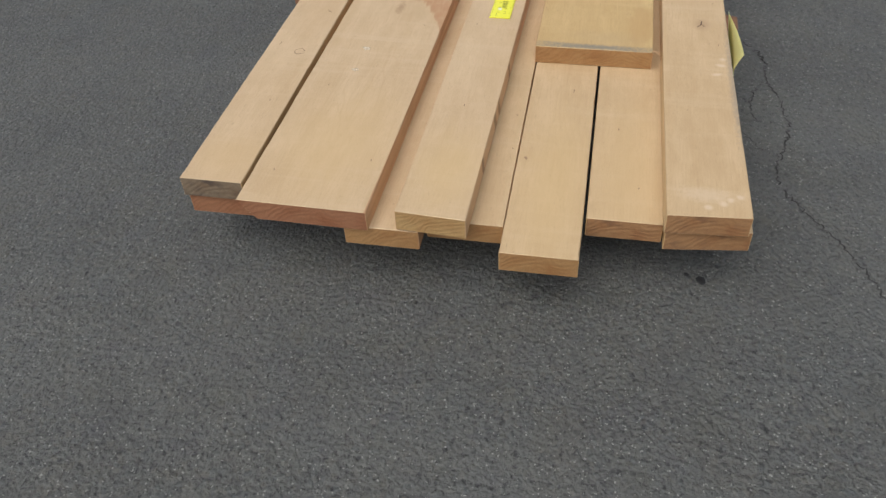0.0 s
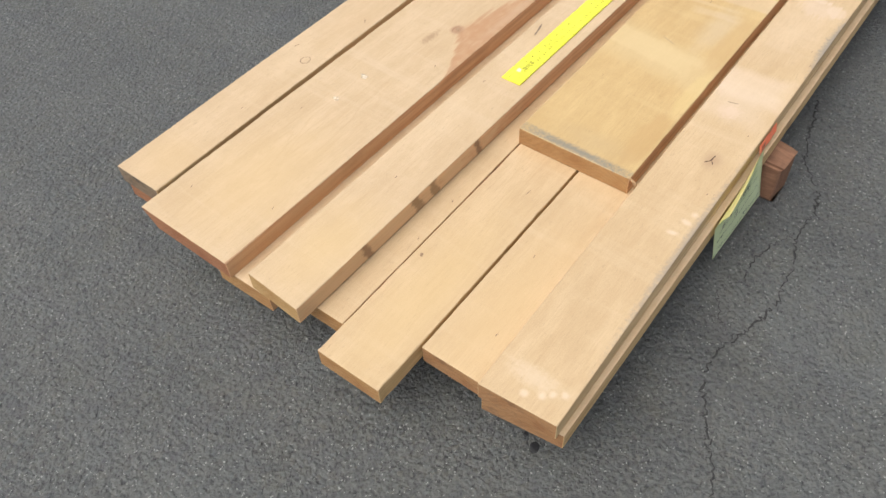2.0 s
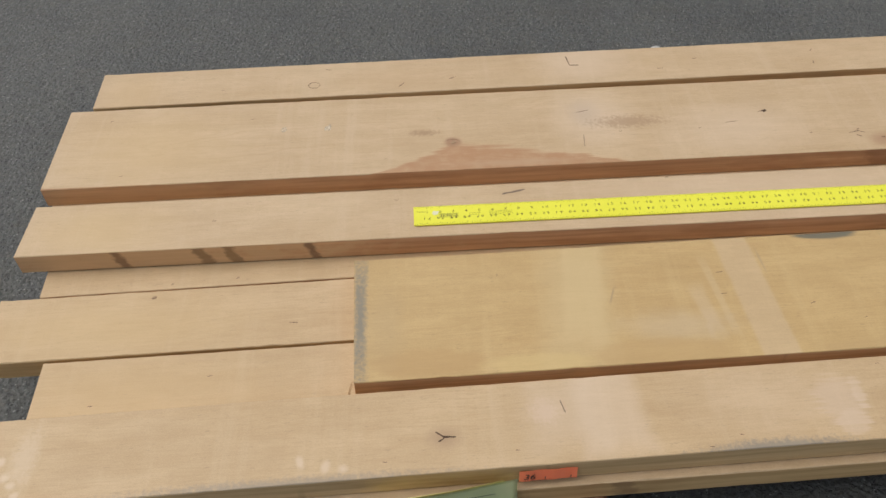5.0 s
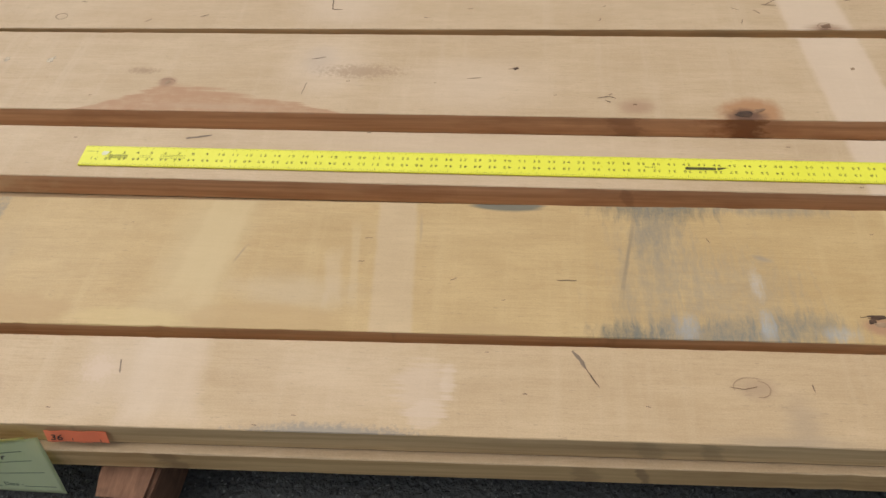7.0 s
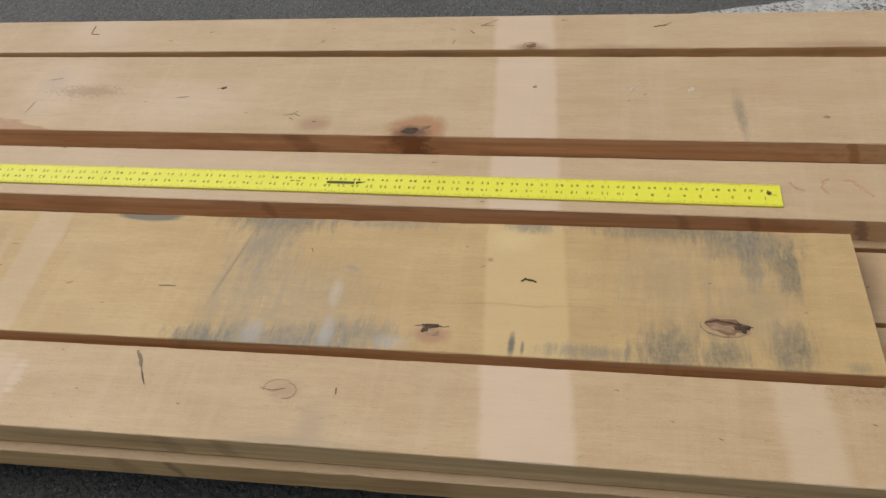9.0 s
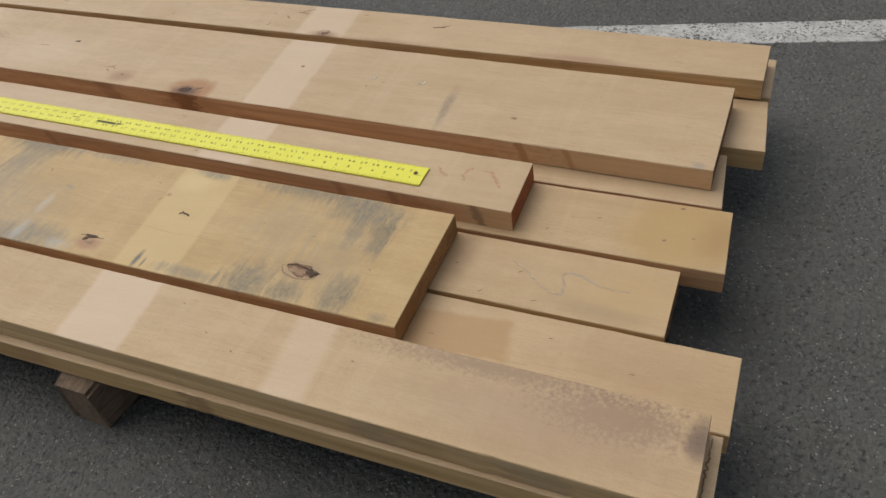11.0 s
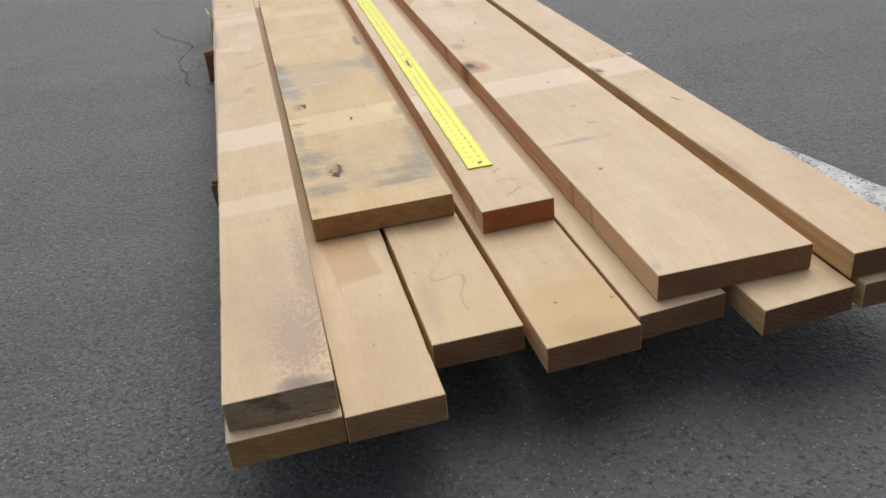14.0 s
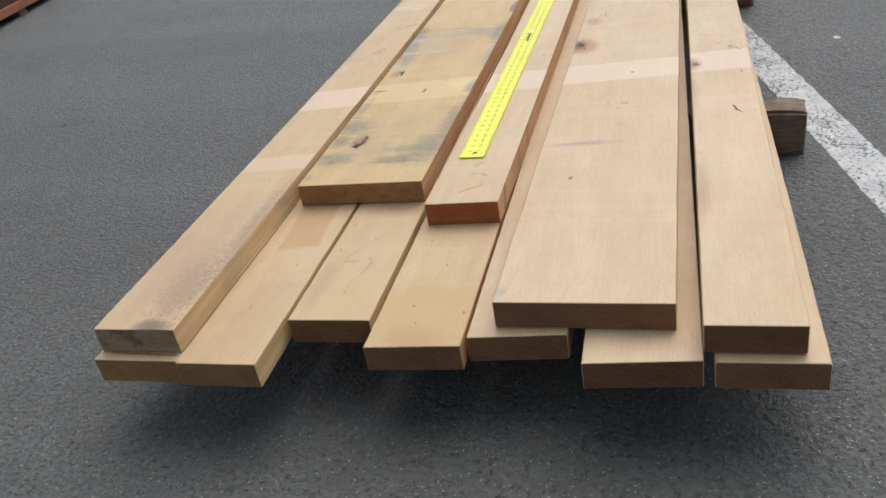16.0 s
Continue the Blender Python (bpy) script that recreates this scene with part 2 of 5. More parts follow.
def asphalt_colour(n):
    """Worn asphalt: grey binder and stone with pits, pale chips and broad stains. Returns colour and height."""
    p = n.scaled(n.world, 1, 1, 0)
    big = n.noise(p, 0.9, 4, 0.6)
    tint = n.split(n.noise(p, 6, 4, 0.7, True))
    mid = n.noise(p, 24, 4, 0.65)
    warp = n.vec("ADD", p, n.scaled(n.noise(p, 90, 3, 0.6, True), 0.012, 0.012, 0))
    fine = n.noise(p, 112, 4, 0.66)
    grains = n.noise(warp, 95, 2, 0.6)
    stone_d, stone_c = n.cells(warp, 105), n.split(n.cells(warp, 105, True))
    chip_d, chip_c = n.cells(warp, 230), n.split(n.cells(warp, 230, True))
    colour = n.mix(n.span(fine, 0.30, 0.68), (0.040, 0.040, 0.040), (0.240, 0.239, 0.230))
    colour = n.mix(n.span(stone_c[0], 0.35, 1.0, 0, 0.42), colour, (0.204, 0.203, 0.192))
    colour = n.mix(n.span(stone_c[0], 0.30, 0.0, 0, 0.55), colour, (0.069, 0.070, 0.070))
    colour = n.mix(n.span(stone_c[1], 0.72, 0.95, 0, 0.32), colour, (0.216, 0.183, 0.145))
    colour = n.mix(n.span(stone_c[2], 0.72, 0.95, 0, 0.30), colour, (0.125, 0.146, 0.160))
    colour = n.mix(n.span(tint[0], 0.50, 0.68, 0, 0.32), colour, (0.181, 0.160, 0.133))
    colour = n.mix(n.span(tint[1], 0.50, 0.68, 0, 0.32), colour, (0.130, 0.143, 0.156))
    colour = n.mix(n.span(mid, 0.48, 0.74, 0.0, 0.34), colour, (0.095, 0.096, 0.099))
    colour = n.mix(n.span(big, 0.40, 0.66, 0.0, 0.28), colour, (0.200, 0.203, 0.201))
    lane = n.noise(n.scaled(n.world, 2.6, 0.22, 0), 1.0, 4, 0.6)
    colour = n.mix(n.span(lane, 0.47, 0.66, 0, 0.34), colour, (0.228, 0.227, 0.217))
    colour = n.mix(n.span(lane, 0.45, 0.30, 0, 0.25), colour, (0.102, 0.104, 0.104))
    pits = n.span(grains, 0.59, 0.67, 0, 0.75)
    colour = n.mix(pits, colour, (0.027, 0.028, 0.029))
    damp = n.noise(p, 3.4, 5, 0.68)
    colour = n.mix(n.span(damp, 0.50, 0.70, 0, 0.42), colour, (0.083, 0.083, 0.086))
    olive = n.noise(n.vec("ADD", p, (7.0, 3.0, 0.0)), 11, 4, 0.7)
    colour = n.mix(n.span(olive, 0.54, 0.70, 0, 0.38), colour, (0.150, 0.147, 0.118))
    colour = n.mix(n.span(olive, 0.46, 0.30, 0, 0.38), colour, (0.128, 0.124, 0.142))
    chips = n.math("MULTIPLY", n.span(chip_c[1], 0.895, 0.915), n.span(chip_d, 0.30, 0.42, 1.0, 0.0))
    colour = n.mix(n.math("MULTIPLY", chips, 0.7), colour, (0.622, 0.627, 0.595))
    height = n.math("ADD", n.math("MULTIPLY", fine, 2.2), n.math("SUBTRACT", n.math("MULTIPLY", mid, 1.2), n.math("MULTIPLY", stone_d, 1.0)))
    height = n.math("ADD", n.math("SUBTRACT", height, n.math("MULTIPLY", pits, 0.8)), n.math("MULTIPLY", chips, 0.4))
    return n.scaled(colour, 0.592, 0.602, 0.572), height


def asphalt():
    n = Net("worn_asphalt")
    colour, height = asphalt_colour(n)
    n.bump(height, 0.9, 0.0042)
    return n.done(colour, n.span(n.noise(n.world, 60, 3), 0.3, 0.7, 0.48, 0.70), 0.6)


def road_paint():
    """White line paint, chipped down to the asphalt in the hollows."""
    n = Net("chipped_white_road_paint")
    ground_colour, height = asphalt_colour(n)
    chips = n.math("ADD", n.noise(n.world, 130, 4, 0.68), n.math("MULTIPLY", n.noise(n.world, 9, 3), 0.35))
    dirt = n.noise(n.world, 22, 5, 0.65)
    white = n.mix(n.span(dirt, 0.35, 0.7), (0.60, 0.60, 0.575), (0.36, 0.36, 0.35))
    bare = n.span(chips, 0.725, 0.77, 0, 0.9)
    n.bump(n.math("SUBTRACT", height, bare), 0.6, 0.002)
    return n.done(n.mix(bare, white, ground_colour), 0.62, 0.35)


def mottled(name, a, b, scale, rough, spec=0.4, bump=0.2, metal=0.0):
    n = Net(name)
    v = n.noise(n.local, scale, 5, 0.62)
    f = n.noise(n.local, scale * 11, 3, 0.6)
    colour = n.mix(n.span(n.math("ADD", n.math("MULTIPLY", v, 0.7), n.math("MULTIPLY", f, 0.3)), 0.34, 0.66), a, b)
    n.bump(n.math("ADD", v, f), bump, 0.0006)
    n.bsdf.inputs["Metallic"].default_value = metal
    return n.done(colour, n.span(f, 0.3, 0.7, rough - 0.06, rough + 0.06), spec)


def paper(name, a, b):
    """Thin paper: scatters light and lets some through."""
    n = Net(name)
    colour = n.mix(n.span(n.noise(n.local, 14, 4), 0.35, 0.65), a, b)
    n.done(colour, 0.75, 0.25)
    through_light = n.tree.nodes.new("ShaderNodeBsdfTranslucent")
    blend = n.tree.nodes.new("ShaderNodeMixShader")
    n.put(through_light.inputs["Color"], colour)
    blend.inputs[0].default_value = 0.12
    n.tree.links.new(n.bsdf.outputs[0], blend.inputs[1])
    n.tree.links.new(through_light.outputs[0], blend.inputs[2])
    n.tree.links.new(blend.outputs[0], n.tree.nodes["Material Output"].inputs["Surface"])
    return n.mat


def rubbed_film(name, colour, cover):
    """Chalk, crayon or rubbed dust: a broken film through which the wood shows."""
    n = Net(name)
    grain = n.math("ADD", n.math("MULTIPLY", n.noise(n.world, 380, 4, 0.7), 0.6), n.math("MULTIPLY", n.noise(n.world, 60, 3, 0.6), 0.4))
    n.put(n.bsdf.inputs["Alpha"], n.span(grain, 0.36, 0.60, 0.0, cover))
    return n.done(colour, 0.8, 0.2)


def rough_timber(name, light, dark, grey):
    """Old sawn timber with furry grain and weathered, knocked corners."""
    n = Net(name)
    p = n.local
    grain = n.noise(n.scaled(p, 160, 7, 160), 1.0, 5, 0.65)
    blot = n.noise(p, 22, 4, 0.6)
    colour = n.mix(n.span(grain, 0.3, 0.7), light, dark)
    colour = n.mix(n.span(blot, 0.48, 0.72, 0, 0.7), colour, grey)
    n.bump(n.math("ADD", grain, n.math("MULTIPLY", blot, 0.6)), 0.6, 0.002)
    return n.done(colour, 0.82, 0.2)


TAN, PINK, YELLOW = (0.530, 0.388, 0.228), (0.540, 0.402, 0.250), (0.520, 0.367, 0.172)
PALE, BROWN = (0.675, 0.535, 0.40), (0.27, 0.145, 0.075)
ORANGE_EDGE, OLIVE_EDGE, YELLOW_EDGE, RED_EDGE = (0.57, 0.350, 0.190), (0.62, 0.455, 0.245), (0.60, 0.42, 0.205), (0.57, 0.355, 0.195)

MAT_ASPHALT, MAT_PAINT = asphalt(), road_paint()
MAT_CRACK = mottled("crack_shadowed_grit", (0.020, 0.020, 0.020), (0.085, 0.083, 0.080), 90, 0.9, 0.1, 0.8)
MAT_KNOT = mottled("dark_knot_wood", (0.030, 0.020, 0.015), (0.12, 0.065, 0.035), 70, 0.6, 0.3, 0.9)
MAT_KNOT_SOFT = mottled("brown_knot_wood", (0.14, 0.075, 0.04), (0.30, 0.18, 0.10), 60, 0.55, 0.35, 0.5)
MAT_KNOT_FAINT = mottled("faint_knot_wood", (0.24, 0.15, 0.085), (0.40, 0.27, 0.16), 80, 0.55, 0.35, 0.4)
MAT_FLECK = mottled("dark_bark_fleck", (0.075, 0.05, 0.035), (0.22, 0.14, 0.085), 120, 0.7, 0.25, 0.4)
MAT_PENCIL = mottled("graphite_line", (0.15, 0.115, 0.085), (0.30, 0.215, 0.14), 160, 0.6, 0.3, 0.1)
MAT_PALE_SPOT = rubbed_film("pale_rubbed_dust", (0.74, 0.65, 0.50), 0.75)
MAT_BLUE_CHALK = rubbed_film("faint_blue_chalk", (0.47, 0.49, 0.51), 0.34)
MAT_ORANGE_CRAYON = rubbed_film("faint_orange_crayon", (0.74, 0.36, 0.23), 0.38)
MAT_FIBRE = mottled("torn_wood_fibre", (0.55, 0.37, 0.20), (0.33, 0.19, 0.09), 90, 0.7, 0.25, 0.5)
MAT_RULER = mottled("yellow_enamelled_metal", (0.82, 0.80, 0.075), (0.76, 0.74, 0.05), 9, 0.33, 0.5, 0.03)
MAT_INK = mottled("black_print", (0.055, 0.055, 0.015), (0.11, 0.10, 0.03), 90, 0.5, 0.3, 0.02)
MAT_FADED_INK = mottled("faded_dark_print", (0.24, 0.23, 0.05), (0.36, 0.35, 0.06), 120, 0.5, 0.3, 0.02)
MAT_WORN_PRINT = mottled("worn_white_scuff", (0.75, 0.74, 0.60), (0.70, 0.70, 0.35), 150, 0.5, 0.4, 0.05)
MAT_GREEN_PAPER = paper("pale_green_paper", (0.86, 0.93, 0.66), (0.84, 0.91, 0.63))
MAT_YELLOW_PAPER = paper("pale_yellow_paper", (0.88, 0.84, 0.42), (0.85, 0.80, 0.38))
MAT_PEN = mottled("black_pen", (0.03, 0.03, 0.03), (0.07, 0.07, 0.06), 90, 0.5, 0.3, 0.02)
MAT_PRINT_GREY = mottled("grey_form_print", (0.09, 0.13, 0.07), (0.14, 0.20, 0.10), 90, 0.6, 0.2, 0.02)
MAT_STICKER = mottled("fluorescent_red_plastic", (1.0, 0.27, 0.13), (1.0, 0.24, 0.11), 20, 0.42, 0.5, 0.05)
MAT_BUNK = rough_timber("brown_sawn_timber", (0.30, 0.165, 0.10), (0.17, 0.085, 0.05), (0.11, 0.06, 0.04))
MAT_BUNK_OLD = rough_timber("weathered_grey_brown_timber", (0.27, 0.20, 0.14), (0.13, 0.09, 0.06), (0.06, 0.045, 0.035))
MAT_RED_WOOD = rough_timber("reddish_brown_sawn_wood", (0.36, 0.15, 0.09), (0.25, 0.095, 0.055), (0.16, 0.06, 0.04))
MAT_DARK_WOOD = rough_timber("dark_brown_sawn_wood", (0.085, 0.05, 0.035), (0.045, 0.028, 0.02), (0.035, 0.022, 0.018))
MAT_CHIP = mottled("fresh_pale_wood_chip", (0.52, 0.42, 0.28), (0.38, 0.29, 0.18), 80, 0.7, 0.3, 0.4)
MAT_GRIT = mottled("pale_grey_grit", (0.34, 0.34, 0.33), (0.16, 0.16, 0.16), 300, 0.7, 0.3, 0.1)
MAT_OIL = mottled("dark_tar_spot", (0.012, 0.012, 0.013), (0.03, 0.03, 0.031), 60, 0.45, 0.4, 0.6)


# ---- mesh helpers ----
def mesh_of(bm, name, *materials):
    data = bpy.data.meshes.new(name)
    bm.normal_update()
    bm.to_mesh(data)
    bm.free()
    for m in materials:
        data.materials.append(m)
    return data


def part(name, bm, material, parent, label=""):
    """Links a bmesh, given in world metres, as one mesh under a thing."""
    ob = new(name, mesh_of(bm, name, material))
    ob.parent = parent
    ob.matrix_parent_inverse = parent.matrix_world.inverted()
    return tagged(ob, label)


def flat_strip(bm, points, width, lift):
    """A drawn line of uneven width on a surface: points (x, y), lift(x, y) its height."""
    pts = [Vector((x, y)) for x, y in points]
    rows = []
    for i, p in enumerate(pts):
        d = (pts[min(i + 1, len(pts) - 1)] - pts[max(i - 1, 0)]).normalized()
        w = width * (0.55 + 0.45 * math.sin(math.pi * (i + 0.6) / (len(pts) + 0.2))) * random.uniform(0.7, 1.2) / 2
        s = Vector((-d.y, d.x)) * w
        rows.append([bm.verts.new((*q, lift(q.x, q.y))) for q in (p - s, p + s)])
    for a, b in zip(rows, rows[1:]):
        bm.faces.new((a[0], b[0], b[1], a[1]))


def wander(points, steps, amount):
    """A broken line drawn finer, with small kinks."""
    out = []
    for (x0, y0), (x1, y1) in zip(points, points[1:]):
        for i in range(steps):
            k = i / steps
            out.append((x0 + (x1 - x0) * k + random.uniform(-amount, amount), y0 + (y1 - y0) * k + random.uniform(-amount, amount)))
    return out + [points[-1]]


def blob(bm, x, y, rx, ry, turn, z, dome, n=18, rag=0.28):
    """A low dome with a ragged outline."""
    c, s = math.cos(radians(turn)), math.sin(radians(turn))
    shift = random.uniform(0, 50)
    rings = []
    for k, h in ((1.0, 0.0), (0.62, dome * 0.8), (0.25, dome)):
        ring = []
        for i in range(n):
            a = 2 * math.pi * i / n
            r = k * (1 + rag * noise.noise(Vector((math.cos(a) * 1.7 + shift, math.sin(a) * 1.7, k))))
            u, v = r * rx * math.cos(a), r * ry * math.sin(a)
            ring.append(bm.verts.new((x + u * c - v * s, y + u * s + v * c, z + h)))
        rings.append(ring)
    for a, b in zip(rings, rings[1:]):
        for i in range(n):
            bm.faces.new((a[i], a[(i + 1) % n], b[(i + 1) % n], b[i]))
    bm.faces.new(rings[-1])


glyphs = {}


def letters(text):
    """Outline faces of a text in the built-in font, 1 high, from x = 0: vertices, faces and width."""
    if text not in glyphs:
        curve = bpy.data.curves.new("text", "FONT")
        curve.body, curve.size, curve.resolution_u, curve.offset = text, 1.0, 2, 0.004
        ob = bpy.data.objects.new("text", curve)
        data = bpy.data.meshes.new_from_object(ob)
        verts = [(v.co.x, v.co.y) for v in data.vertices]
        glyphs[text] = (verts, [tuple(f.vertices) for f in data.polygons], max(x for x, _ in verts) + 0.06)
        bpy.data.objects.remove(ob), bpy.data.curves.remove(curve), bpy.data.meshes.remove(data)
    return glyphs[text]


def write(bm, text, place):
    """Adds a text; place(x, y) lays its plane into the world."""
    verts, faces, _ = letters(text)
    made = [bm.verts.new(place(x, y)) for x, y in verts]
    for f in faces:
        bm.faces.new([made[i] for i in f])


def box(bm, x0, x1, y0, y1, z0, z1, round_by=0.0):
    made = bmesh.ops.create_cube(bm, size=1.0)
    for v in made["verts"]:
        v.co = ((x0 + x1) / 2 + v.co.x * (x1 - x0), (y0 + y1) / 2 + v.co.y * (y1 - y0), (z0 + z1) / 2 + v.co.z * (z1 - z0))
    if round_by:
        edges = list({e for v in made["verts"] for e in v.link_edges})
        bmesh.ops.bevel(bm, geom=edges, offset=round_by, segments=2, affect="EDGES")


# ---- the ground ----
bm = bmesh.new()
bmesh.ops.create_grid(bm, x_segments=40, y_segments=40, size=300)
tagged(new("ground", mesh_of(bm, "ground", MAT_ASPHALT)), "worn dark grey asphalt lot with coarse aggregate", "asphalt", kind="structure")


def line_edge(x, side):
    return 1.352 + 0.238 * (x - 2.18) + side * 0.052


bm = bmesh.new()
rows = []
for i in range(401):
    x = 0.95 + i * 0.02
    rag = 0.006
    ys = [line_edge(x, -1) + rag * noise.noise(Vector((x * 30, 0, 0))), line_edge(x, 1) + rag * noise.noise(Vector((x * 30, 7, 0)))]
    rows.append([bm.verts.new((x, ys[0], -0.001)), bm.verts.new((x, ys[0] + 0.002, 0.0022)), bm.verts.new((x, ys[1] - 0.002, 0.0022)), bm.verts.new((x, ys[1], -0.001))])
for a, b in zip(rows, rows[1:]):
    for k in range(3):
        bm.faces.new((a[k], b[k], b[k + 1], a[k + 1]))
tagged(new("road_marking", mesh_of(bm, "road_marking", MAT_PAINT)), "chipped white painted parking line on the asphalt", "road line", kind="structure")

CRACKS = [
    (0.0058, [(1.25, 0.034), (1.206, 0.019), (1.096, -0.006), (1.018, -0.032), (0.95, -0.094), (0.878, -0.114), (0.807, -0.106), (0.713, -0.137), (0.609, -0.150), (0.545, -0.142), (0.471, -0.122), (0.414, -0.106), (0.338, -0.120), (0.258, -0.172), (0.19, -0.217), (0.11, -0.258), (0.03, -0.285), (-0.06, -0.30)]),
    (0.013, [(-2.25, -4.0), (-2.05, -3.0), (-1.88, -2.2), (-1.70, -1.41), (-1.56, -0.75), (-1.48, -0.35)]),
    (0.0035, [(0.807, -0.106), (0.74, -0.075), (0.67, -0.062), (0.60, -0.075)]),
    (0.003, [(0.471, -0.122), (0.50, -0.075), (0.56, -0.04)]),
]
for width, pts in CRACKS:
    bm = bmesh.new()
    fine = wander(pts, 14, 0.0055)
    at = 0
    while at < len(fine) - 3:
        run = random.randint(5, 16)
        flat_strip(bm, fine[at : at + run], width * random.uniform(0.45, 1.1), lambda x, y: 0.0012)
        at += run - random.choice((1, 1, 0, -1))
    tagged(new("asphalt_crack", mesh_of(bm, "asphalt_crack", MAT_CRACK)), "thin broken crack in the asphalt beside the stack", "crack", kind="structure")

bm = bmesh.new()
blob(bm, 0.037, 0.060, 0.012, 0.009, 20, 0.0004, 0.0012)
blob(bm, 0.049, 0.087, 0.006, 0.005, 20, 0.0004, 0.001, 10)
tagged(new("tar_spot", mesh_of(bm, "tar_spot", MAT_OIL)), "small black tar spot on the asphalt", "stain", kind="structure")
for x, y, r in ((1.662, -1.124, 0.02), (-0.52, -0.29, 0.011)):
    bm = bmesh.new()
    blob(bm, x, y, r, r * 0.6, 30, 0.0004, 0.0015, 14)
    tagged(new("tar_spot", mesh_of(bm, "tar_spot", MAT_OIL)), "small black tar spot on the asphalt", "stain", kind="structure")
bm = bmesh.new()
blob(bm, 1.345, 1.40, 0.014, 0.010, 10, 0.0005, 0.0015, 14)
tagged(new("paint_fleck", mesh_of(bm, "paint_fleck", MAT_PAINT)), "small fleck of white paint on the asphalt", "paint fleck", kind="structure")

# loose pale grit on the asphalt
bm = bmesh.new()
for i in range(2600):
    x, y = random.uniform(-2.0, 5.0), random.uniform(-2.6, 3.6)
    r = random.uniform(0.0007, 0.0019) if random.random() < 0.93 else random.uniform(0.002, 0.0034)
    turn = random.uniform(0, 6.28)
    ring = [bm.verts.new((x + r * random.uniform(0.7, 1.3) * math.cos(turn + k * 1.57), y + r * random.uniform(0.6, 1.2) * math.sin(turn + k * 1.57), r * 0.35)) for k in range(4)]
    top, low = bm.verts.new((x, y, r * 1.0)), bm.verts.new((x, y, -0.0004))
    for k in range(4):
        bm.faces.new((ring[k], ring[(k + 1) % 4], top))
        bm.faces.new((ring[(k + 1) % 4], ring[k], low))
tagged(new("grit", mesh_of(bm, "grit", MAT_GRIT)), "loose pale grit scattered over the asphalt", "grit", kind="stuff")

bm = bmesh.new()
box(bm, -0.015, 0.015, -0.006, 0.006, 0.0, 0.003, 0.0006)
for v in bm.verts:
    v.co.y += 0.005 * noise.noise(v.co * 60)
    v.co.z += 0.004 * (v.co.x / 0.015) ** 2 * 0.5
chip = new("wood_chip", mesh_of(bm, "wood_chip", MAT_CHIP))
chip.matrix_world = pose(-0.714, 0.855, 0.0004, 0, 0, -20)
tagged(chip, "small pale splintered wood chip lying on the asphalt", "wood chip")


# ---- support timbers under the stack ----
def support_timber(ax, ay, bx, by, width, height, material, label, worn):
    """A short squared timber from (ax, ay) to (bx, by), corners knocked off, ends rough."""
    a, b = Vector((ax, ay)), Vector((bx, by))
    length = (b - a).length
    bm = bmesh.new()
    n = 40
    prof = [(-1, -1), (-0.86, -1), (0.86, -1), (1, -1), (1, -0.84), (1, 0.84), (1, 1), (0.86, 1), (-0.86, 1), (-1, 1), (-1, 0.84), (-1, -0.84)]
    rings = []
    for i in range(n + 1):
        y = length * i / n
        end = max(0.0, 1 - min(i, n - i) / 1.5)
        ring = []
        for u, v in prof:
            corner = 0.88 if abs(u) == 1 and abs(v) == 1 else 1.0
            k = (corner - worn * 0.10 * end) * (1 + 0.03 * noise.noise(Vector((u * 3, v * 3, y * 9 + ax * 7))) + 0.03 * noise.noise(Vector((u * 6, v * 6, y * 45 + ax * 3))))
            p = Vector((u * width / 2 * k, y + worn * 0.012 * end * noise.noise(Vector((u * 5 + ax, v * 5, i))), height / 2 + v * height / 2 * (k if v > 0 else 1)))
            ring.append(bm.verts.new(p))
        rings.append(ring)
    for p, q in zip(rings, rings[1:]):
        for k in range(12):
            bm.faces.new((p[k], p[(k + 1) % 12], q[(k + 1) % 12], q[k]))
    bm.faces.new(rings[0][::-1]), bm.faces.new(rings[-1])
    bmesh.ops.recalc_face_normals(bm, faces=bm.faces)
    ob = new("support_timber", mesh_of(bm, "support_timber", material))
    d = b - a
    ob.matrix_world = pose(ax, ay, 0, 0, 0, math.degrees(math.atan2(-d.x, d.y)))
    return tagged(ob, label, "support timber", "timbers under the stack")


support_timber(0.896, -0.020, 0.922, 1.190, 0.090, 0.1095, MAT_BUNK, "reddish brown square timber carrying the board stack", 1.1)
support_timber(2.063, 0.037, 2.075, 1.238, 0.088, 0.1095, MAT_BUNK_OLD, "weathered grey-brown square timber with split ends under the stack", 1.4)


